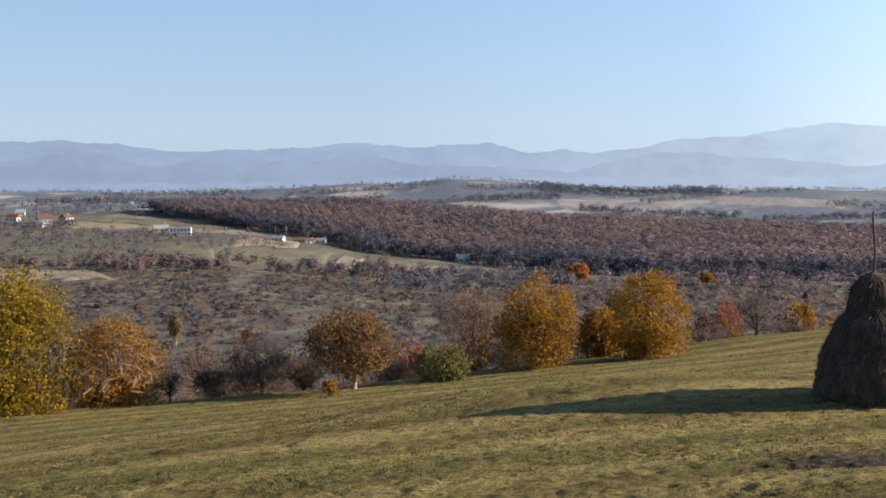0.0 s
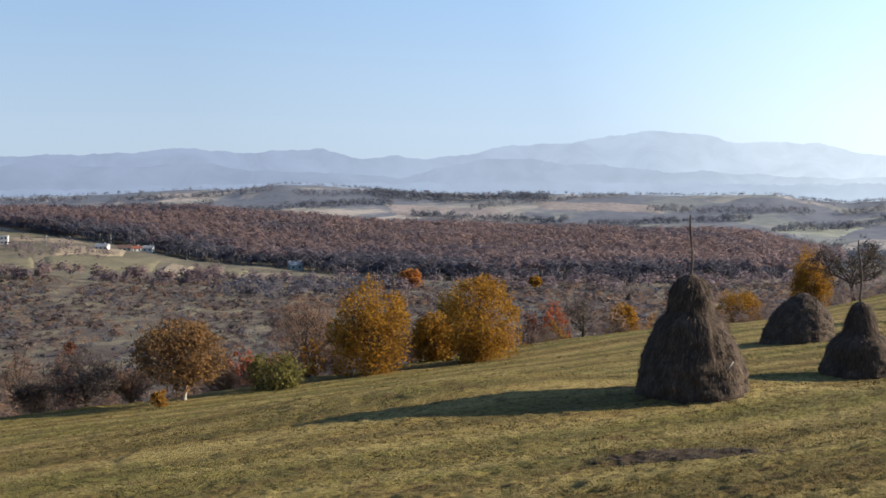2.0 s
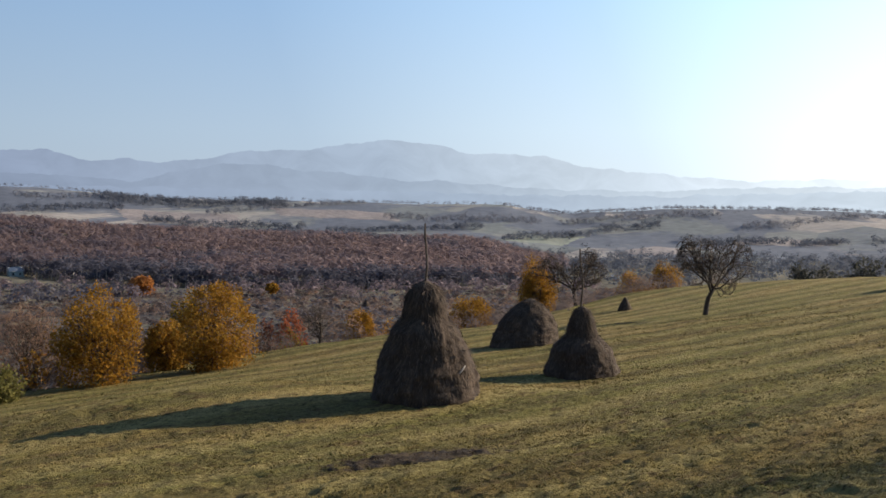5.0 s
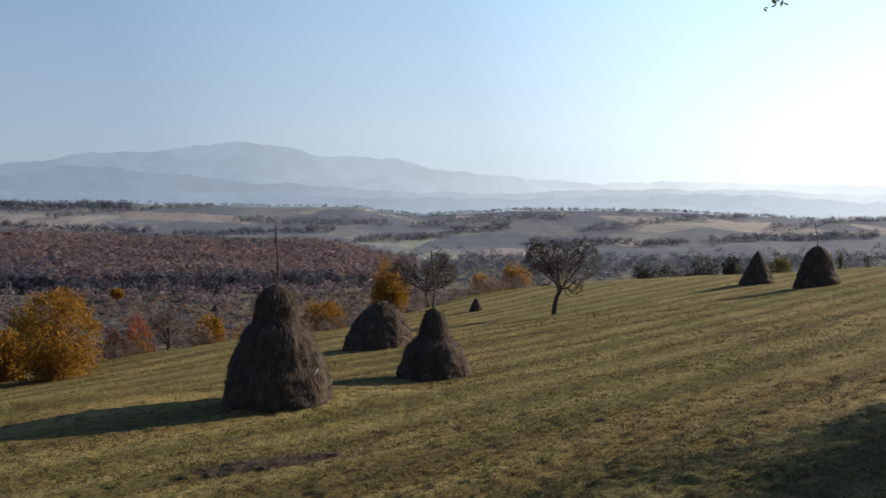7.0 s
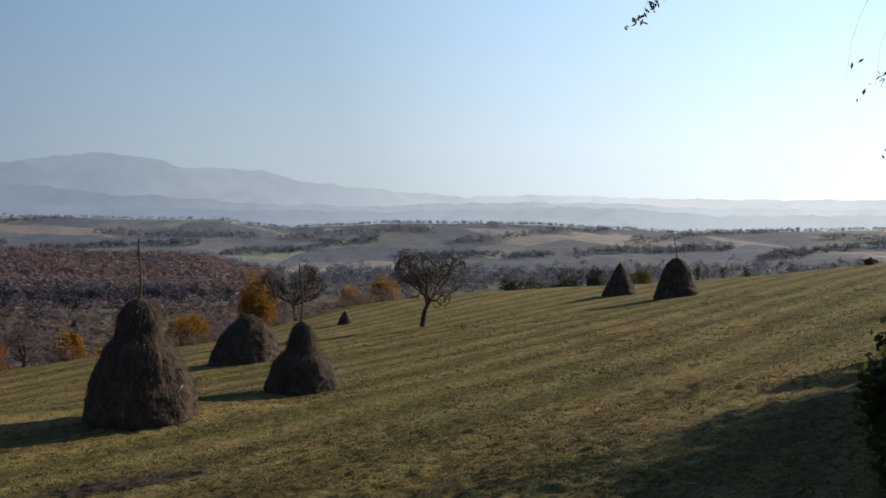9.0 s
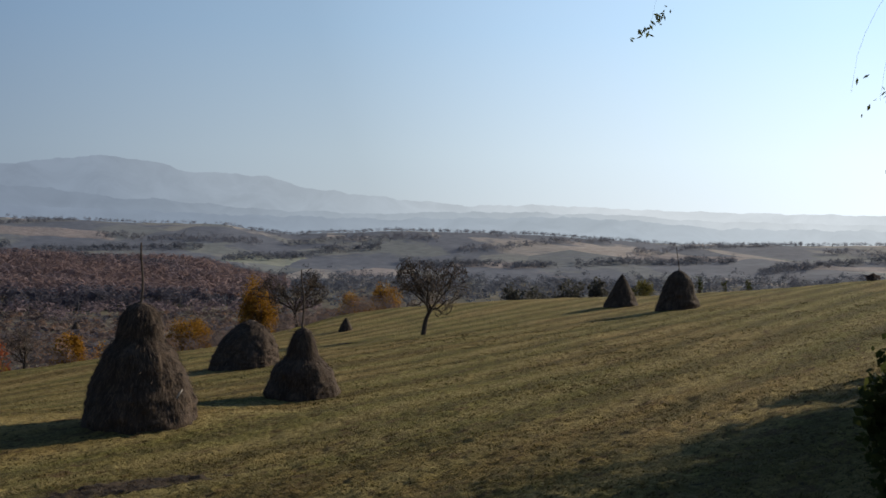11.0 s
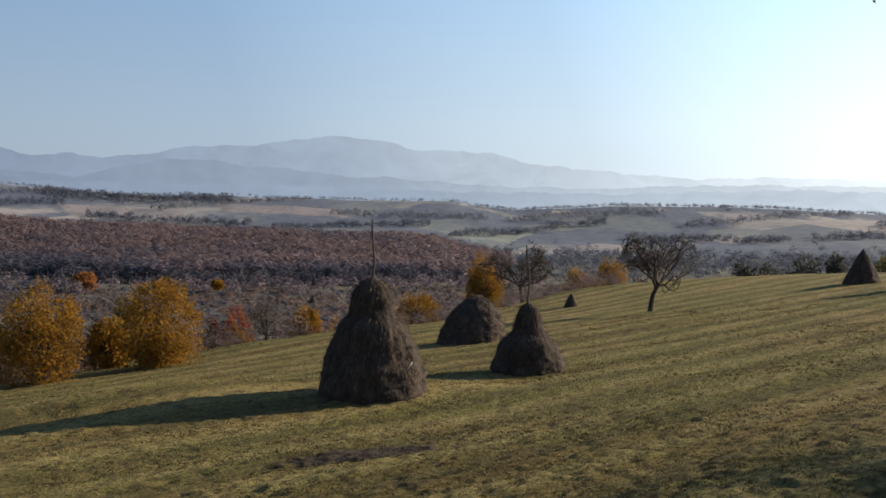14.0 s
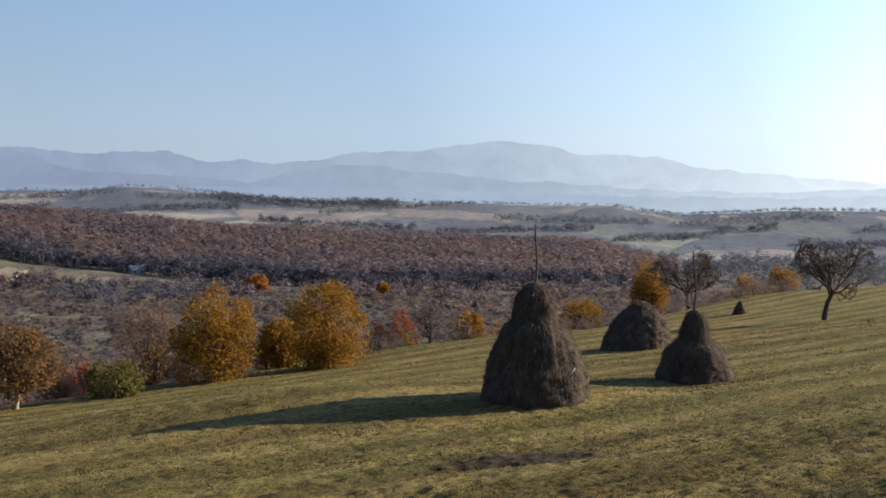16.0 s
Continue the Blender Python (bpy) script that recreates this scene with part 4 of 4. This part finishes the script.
hedge(-24, 820, -15, 800, 140, 3, 7, WOOD_DARK, "dark scrub round the far houses", 55)
hedge(-24, 900, -12, 880, 160, 3, 8, WOOD_MAUVE, "bare garden trees round the far houses", 60)
hedge(-24, 1450, -2, 1600, 260, 5, 10, WOOD_MAUVE, "bare trees round the far village", 110)


# ---- haystacks ----
def haystack(x, y, profile, label, seed, straws, pole=None, lean=0.0, squash=1.0):
    """Hay heaped round a pole: profile is (height, radius) from the ground up; pole is its height above the ground and its tilt."""
    rng = np.random.default_rng(seed)
    root = new("haystack")
    root.location = (x, y, float(land_z(x, y)))
    tagged(root, label, "haystack", "haystacks on the meadow")
    p = np.array(profile, float)
    size = p[:, 1].max()
    h = np.linspace(-0.35, p[-1, 0], 64)
    rad = np.interp(h, p[:, 0], p[:, 1])
    rad = np.convolve(np.pad(rad, 2, mode="edge"), [0.1, 0.2, 0.4, 0.2, 0.1], "valid")
    rad[-1] = 0.01
    ang = np.arange(72) * 2 * np.pi / 72
    H, G = np.meshgrid(h, ang, indexing="ij")
    rough = np.array([[noise.noise((math.cos(g) * 1.7, math.sin(g) * 1.7, q * 1.3 + seed)) * 0.10 + noise.noise((math.cos(g) * 6, math.sin(g) * 6, q * 3 + seed)) * 0.07 + noise.noise((math.cos(g) * 14, math.sin(g) * 14, q * 9 + seed)) * 0.05 for g in ang] for q in h])
    Rr = rad[:, None] * (1 + rough) + 0.02 * rough
    off = lean * np.clip(H, 0, None)
    verts = np.stack([Rr * np.cos(G) + off, Rr * np.sin(G) * squash, H + 0 * G], -1)
    part("hay", mesh("hay", verts.reshape(-1, 3), grid_faces(64, 72, True), HAY, True), root)
    # loose stems lying down the flanks
    i, j = rng.integers(2, 62, straws), rng.integers(0, 72, straws)
    at = verts[i, j] + rng.normal(0, 0.015, (straws, 3))
    down = verts[i - 2, j] - verts[i, j]
    down /= np.linalg.norm(down, axis=1)[:, None]
    out = np.stack([np.cos(ang[j]), np.sin(ang[j]), 0.2 + 0 * j], -1)
    way = down + rng.normal(0, 0.28, (straws, 3)) + out * rng.uniform(0.0, 0.25, (straws, 1))
    way /= np.linalg.norm(way, axis=1)[:, None]
    side = np.cross(way, out)
    side /= np.linalg.norm(side, axis=1)[:, None]
    long = rng.uniform(0.1, 0.3, (straws, 1))
    wide = 0.008 * (size / 1.4) * rng.uniform(0.7, 1.8, (straws, 1))
    tri = np.stack([at - side * wide, at + side * wide, at + way * long + out * 0.02], 1).reshape(-1, 3)
    tagged(part("loose_hay", mesh("loose_hay", tri, np.arange(3 * straws).reshape(-1, 3), STRAW), root), kind="stuff")
    if pole:
        top, dx = pole
        zs = np.linspace(p[-1, 0] - 0.5, top, 9)
        line = [np.array([lean * z + dx * (z - p[-1, 0]) + 0.04 * math.sin(3.1 * z + seed), 0.015 * math.cos(3.1 * z), z]) for z in zs]
        part("pole", mesh("pole", *bent_tube(line, np.linspace(0.042, 0.024, 9), 8), POLE_WOOD, True), root, "thin crooked weathered wooden pole")
    return root


main_stack = haystack(10.87, 28.18, [(-0.4, 1.38), (-0.1, 1.43), (0.12, 1.46), (0.7, 1.36), (1.2, 1.18), (1.6, 1.02), (1.88, 0.88), (2.06, 0.66), (2.22, 0.59), (2.5, 0.57), (2.75, 0.5), (2.95, 0.36), (3.06, 0.2), (3.14, 0.06)], "tall dark weathered haystack with a narrow neck round its pole", 3, 9000, (4.68, 0.02))
part("stick", mesh("stick", *bent_tube([np.array(p) for p in ((0.44, -1.36, 0.76), (0.52, -1.37, 0.86), (0.64, -1.29, 0.95))], [0.02, 0.022, 0.014], 6), PALE_BARK, True), main_stack, "pale peeled stick caught in the hay")
haystack(18.97, 34.03, [(-0.4, 1.2), (0, 1.26), (0.1, 1.28), (0.45, 1.17), (0.9, 1.05), (1.18, 0.84), (1.36, 0.58), (1.6, 0.5), (1.9, 0.42), (2.2, 0.28), (2.4, 0.08)], "dark haystack with a stepped neck and a tall pole", 4, 6500, (4.4, -0.03))
haystack(28.5, 57.8, [(-0.4, 2.04), (0, 2.06), (0.75, 1.85), (1.45, 1.52), (2.05, 1.07), (2.45, 0.6), (2.7, 0.12)], "broad domed haystack of grey-brown hay", 5, 6000, None, 0.12)
haystack(54.03, 88.85, [(-0.3, 0.68), (0, 0.68), (0.5, 0.48), (0.85, 0.27), (1.22, 0.04)], "little cone of hay far down the meadow", 6, 1200)
haystack(154.2, 473.2, [(-0.4, 2.2), (0, 2.2), (1.6, 1.8), (3, 1.0), (4.2, 0.1)], "grey haystack in the scrub below the hill", 7, 800)
haystack(74.91, 73.97, [(-0.4, 1.6), (0, 1.6), (0.9, 1.2), (1.8, 0.78), (2.4, 0.44), (2.65, 0.2), (3.0, 0.04)], "pointed dark haystack on the upper meadow", 8, 3500)
haystack(66.52, 59.52, [(-0.4, 1.74), (0, 1.72), (0.8, 1.5), (1.75, 1.16), (2.5, 0.82), (2.85, 0.47), (3.08, 0.1)], "rounded dark haystack with a leaning pole", 9, 4000, (4.9, -0.18))

# ---- bare soil and litter on the grass ----
def soil(x, y, long, wide, turn, seed, label):
    rng = np.random.default_rng(seed)
    u, v = np.meshgrid(np.linspace(-1, 1, 60), np.linspace(-1, 1, 24), indexing="ij")
    shape = np.clip(1 - u ** 2 - v ** 2, 0, 1)
    lump = np.array([noise.noise((a * 9, b * 4, seed)) for a, b in zip(u.ravel(), v.ravel())]).reshape(u.shape)
    c, s = math.cos(radians(turn)), math.sin(radians(turn))
    px = x + u * long / 2 * c - v * wide / 2 * s
    py = y + u * long / 2 * s + v * wide / 2 * c
    ragged = np.clip(shape * 1.6 + 0.9 * lump - 0.1, 0, 1)
    pz = land_z(px, py) + hummocks(px, py) - 0.02 + 0.055 * ragged + 0.035 * lump * ragged
    return tagged(new("soil_patch", mesh("soil_patch", np.stack([px, py, pz], -1).reshape(-1, 3), grid_faces(60, 24), SOIL, True)), label, "soil", kind="structure")


soil(6.9, 18.4, 3.4, 1.5, 6, 1, "strip of dark bare soil with dead straw in the grass")
soil(42.7, 70.2, 1.9, 1.3, 0, 2, "small patch of dark bare soil")
plant("bush", 109.4, 70.2, 0.75, 1.7, 33, DARK_TWIG, 900, 0.09, BARK, "low dark heap of brushwood on the hill's brow", "bush", 0.0, 20, 4)

def litter(x, y, long, wide, turn, n, seed):
    """Dead straw strewn over bare soil."""
    rng = np.random.default_rng(seed)
    u, v = rng.normal(0, 0.42, n) * long / 2, rng.normal(0, 0.5, n) * wide / 2
    c, s = math.cos(radians(turn)), math.sin(radians(turn))
    px, py = x + u * c - v * s, y + u * s + v * c
    at = np.stack([px, py, land_z(px, py) + hummocks(px, py) + rng.uniform(0.0, 0.05, n)], 1)
    way = rng.normal(size=(n, 3)) * [1, 1, 0.25]
    way /= np.linalg.norm(way, axis=1)[:, None]
    side = np.cross(way, [0.0, 0.0, 1.0]) * 0.007
    ends = at + way * rng.uniform(0.06, 0.2, (n, 1))
    tri = np.stack([at - side, at + side, ends], 1).reshape(-1, 3)
    tagged(new("dead_straw", mesh("dead_straw", tri, np.arange(3 * n).reshape(-1, 3), DEAD_STRAW)), "brown dead straw strewn over bare soil", "straw", kind="stuff")


litter(6.9, 18.4, 3.6, 1.2, 6, 2600, 31)
litter(42.7, 70.2, 2.2, 1.5, 0, 500, 32)

# ---- houses across the valley ----
def box(bm, x0, x1, y0, y1, z0, z1):
    m = Matrix.Translation(((x0 + x1) / 2, (y0 + y1) / 2, (z0 + z1) / 2)) @ Matrix.Diagonal((x1 - x0, y1 - y0, z1 - z0, 1))
    bmesh.ops.create_cube(bm, size=1, matrix=m)


def one_box(name, material, *dims):
    bm = bmesh.new()
    box(bm, *dims)
    return bm_mesh(name, bm, material)


def house(x, y, long, deep, wall_h, roof_h, turn, wall, roof, label, windows=3, floors=1):
    root = new("house")
    root.location, root.rotation_euler = (x, y, float(land_z(x, y)) - 0.4), (0, 0, radians(turn))
    tagged(root, label, "house", "houses across the valley")
    body = part("wall", one_box("wall", wall, -long / 2, long / 2, -deep / 2, deep / 2, 0, wall_h), root)
    if roof_h:
        e = 0.5
        v = [(-long / 2 - e, -deep / 2 - e, wall_h - 0.15), (long / 2 + e, -deep / 2 - e, wall_h - 0.15), (long / 2 + e, deep / 2 + e, wall_h - 0.15), (-long / 2 - e, deep / 2 + e, wall_h - 0.15), (-long / 2 - e, 0, wall_h + roof_h), (long / 2 + e, 0, wall_h + roof_h)]
        part("roof", mesh("roof", v, [(0, 1, 5, 4), (2, 3, 4, 5), (1, 2, 5), (3, 0, 4), (3, 2, 1, 0)], roof), root)
        part("chimney", one_box("chimney", wall, long * 0.2, long * 0.2 + 0.6, -0.3, 0.3, wall_h + roof_h * 0.4, wall_h + roof_h + 0.6), root)
    else:
        part("roof", one_box("roof", roof, -long / 2 - 0.3, long / 2 + 0.3, -deep / 2 - 0.3, deep / 2 + 0.3, wall_h, wall_h + 0.35), root, "flat concrete slab")
    pane = one_box("window", DARK_OPENING, -0.65, 0.65, -0.06, 0.06, -0.7, 0.7)
    ledge = one_box("sill", CONCRETE, -0.75, 0.75, -0.16, 0.02, -0.82, -0.72)
    for f in range(floors):
        for k in range(windows):
            w = part("window", pane, root)
            part("sill", ledge, w)
            w.location = (-long / 2 + long * (k + 0.5) / windows, -deep / 2 - 0.03, wall_h * (f + 0.55) / floors)
    return root


house(-442, 1168, 9, 8, 4.0, 3.2, 15, WHITE_WALL, GREY_ROOF, "white house with a grey gable roof")
house(-395, 1026, 11, 8, 4.0, 3.0, -10, WHITE_WALL, RED_TILE, "low white house with a red tiled roof")
house(-352, 985, 12, 9, 4.5, 4.0, 30, GREY_WALL, BROWN_TILE, "house with a steep brown-red roof")
house(-349, 962, 9, 7, 3.4, 2.6, 0, WHITE_WALL, GREY_ROOF, "small white outbuilding with a sheet roof")
house(-338, 1001, 9, 9, 5.5, 3.2, 60, WHITE_WALL, BROWN_TILE, "two-storey white house under a brown roof", 2, 2)
house(-325, 975, 6, 6, 3.5, 2.0, 20, WHITE_WALL, RED_TILE, "small white house with a red roof", 2)
house(-211, 897, 16.5, 10, 6.4, 0, 8, WHITE_WALL, CONCRETE, "unfinished two-storey house with open window holes", 6, 2)
house(-235, 929, 12, 8, 3.0, 3.0, 20, GREY_WALL, GREY_ROOF, "grey house with a pyramid-like sheet roof")
house(-131, 884, 9.5, 7, 3.4, 2.0, -12, WHITE_WALL, GREY_ROOF, "white shed beside the forest")
house(-117, 904, 10, 7, 2.8, 2.4, 6, GREY_WALL, BROWN_TILE, "low house with a red-brown roof")
house(-109, 912, 7, 6, 2.6, 2.0, 20, WHITE_WALL, RED_TILE, "low shed with a red roof", 2)
house(-100, 914, 8, 6, 3.8, 1.6, -8, WHITE_WALL, GREY_ROOF, "small white house near the forest", 2)
house(14, 800, 9, 7, 4.2, 2.6, 12, BLUE_WALL, GREY_ROOF, "pale blue-green house at the forest's foot", 2)
village = house(-330, 1650, 10, 8, 4, 3, 10, WHITE_WALL, BROWN_TILE, "small white house in the far village", 2)
for k, (vx, vy, turn) in enumerate([(-300, 1640, 40), (-420, 1700, 0), (-470, 1680, 70), (-520, 1750, 20), (-390, 2000, 15), (-560, 1820, 50), (-280, 1730, 5)]):
    copy_thing(village, pose(vx, vy, float(land_z(vx, vy)), 0, 0, turn))


def utility_pole(x, y, h):
    root = new("utility_pole")
    root.location = (x, y, float(land_z(x, y)) - 0.3)
    tagged(root, "pale concrete utility pole by the fields", "pole", "utility poles across the valley")
    part("mast", mesh("mast", *bent_tube([np.array([0, 0, z]) for z in np.linspace(0, h, 4)], [0.22, 0.19, 0.16, 0.13], 8), CONCRETE, True), root)
    part("crossarm", one_box("crossarm", CONCRETE, -1.1, 1.1, -0.1, 0.1, h - 0.8, h - 0.6), root)
    return root


for az, r in ((-16.9, 900), (-11.0, 905), (-3.9, 880), (-14.0, 980), (-8.0, 960)):
    px, py = polar(az, r)
    utility_pole(px, py, 9.5)

# ---- the tree beside the camera, out of view but for its hanging twigs, and the bramble under it ----
def roadside_tree(x, y, h, w, seed):
    rng = np.random.default_rng(seed)
    root = new("aspen_tree")
    root.location = (x, y, float(land_z(x, y)) - 0.1)
    tagged(root, "aspen with drooping twigs and a few dark leaves", "tree")
    trunk, wood, tips = grow(rng, h, w, 0.1, 80, 1, 4)
    at = [tips[rng.integers(0, len(tips), 16000)] + rng.normal(0, 0.3, (16000, 3))]
    for az, el, r, n in ((46.45, 9.9, 15.5, 40), (57.4, 6.2, 15.0, 14), (57.9, 3.0, 14.6, 2), (56.1, 6.6, 15.2, 2)):
        ex, ey = polar(az, r)
        end = np.array([ex - x, ey - y, 1.7 + r * math.tan(radians(el)) - root.location.z])
        start = np.array([(ex - x) * 0.35, (ey - y) * 0.35, h * 0.72])
        last = start
        for u in np.concatenate([np.linspace(0.1, 0.9, 9), [0.95, 0.975, 0.99, 1.0]]):
            q = start + (end - start) * u + np.array([0, 0, 3.2 * max(0.0, math.sin(math.pi * u)) ** 0.55])
            wood.append((last, q, 0.025 * (1.05 - u), 0.022 * (1.0 - u) + 0.0015))
            last = q
        slide = rng.normal(0, 0.14, (n, 1))
        at.append(end + slide * [1.0, -0.6, 0.9] + rng.normal(0, 0.045, (n, 3)) + [[0.08, 0, 0.08]])
    at = np.concatenate(at)
    part("trunk", mesh("trunk", *trunk_mesh(trunk, 10), BARK, True), root)
    tagged(part("branchwork", mesh("branchwork", *tubes(wood, 4), BARK, True), root), kind="stuff")
    part("crown", mesh("crown", *leaf_quads(rng, at, np.where(np.arange(len(at)) < 16000, 0.1, 0.045) * rng.uniform(0.6, 1.4, len(at)), None, 0.4), GREEN), root)


roadside_tree(31.0, 9.5, 6.5, 7.0, 11)
# a rough hedge of bramble runs along the meadow's side
for k, (az, r, h, w) in enumerate([(61.4, 12.5, 1.6, 1.8), (62.9, 16.5, 2.5, 2.8), (63.4, 20.5, 3.0, 3.2), (63.1, 25.0, 3.0, 3.4), (62.8, 30.0, 2.5, 3.4)]):
    hx, hy = polar(az, r)
    plant("bramble", hx, hy, h, w, 60 + k, GREEN, 9000, 0.07, BARK, "dark leafy bramble thicket along the meadow's side", "bush", 0.0, 36, 6, group="bramble thickets along the meadow")

# ---- grass on the mown meadow: short blades, and tussocks in uneven drifts ----
def grass(rng, n, per, near, far, spread, low, high, thick, drift, label):
    az, r = rng.uniform(-25, 61, n), np.exp(rng.uniform(math.log(near), math.log(far), n))
    k = r < crest_at(az) + 6
    x, y = polar(az[k], r[k])
    k = ripple(x * 1.7, y * 2.3) + 0.8 * ripple(x * 0.5 + 9, y * 2.9) + rng.normal(0, 0.55, len(x)) > drift
    x, y = x[k], y[k]
    r = np.hypot(x, y)
    grown = np.repeat((r / 22) ** 0.45, per)[:, None]
    spots = np.repeat(np.stack([x, y, land_z(x, y) + hummocks(x, y) - 0.015], 1), per, 0)
    m = len(spots)
    off = rng.normal(0, spread, (m, 3)) * [1.5, 0.8, 0] * grown
    spots = spots + off
    way = rng.normal(0, 0.9, (m, 3)) * [1, 1, 0] + [0, 0, 0.6] + off * 2
    long = rng.uniform(low, high, (m, 1)) * grown
    side = rng.normal(size=(m, 3)) * [1, 1, 0]
    side /= np.linalg.norm(side, axis=1)[:, None]
    side *= rng.uniform(0.6, 1.4, (m, 1)) * thick * grown
    blades = np.stack([spots - side, spots + side, spots + way * long], 1).reshape(-1, 3)
    stuff("meadow_grass", blades, np.arange(3 * m).reshape(-1, 3), TUFT, label, "grass")


rng = np.random.default_rng(9)
grass(rng, 45000, 4, 8.5, 120, 0.035, 0.03, 0.075, 0.008, -0.6, "short mown grass with yellow and green blades")
grass(rng, 36000, 7, 9, 85, 0.06, 0.045, 0.11, 0.012, 0.1, "tussocks of rough yellow-green grass")
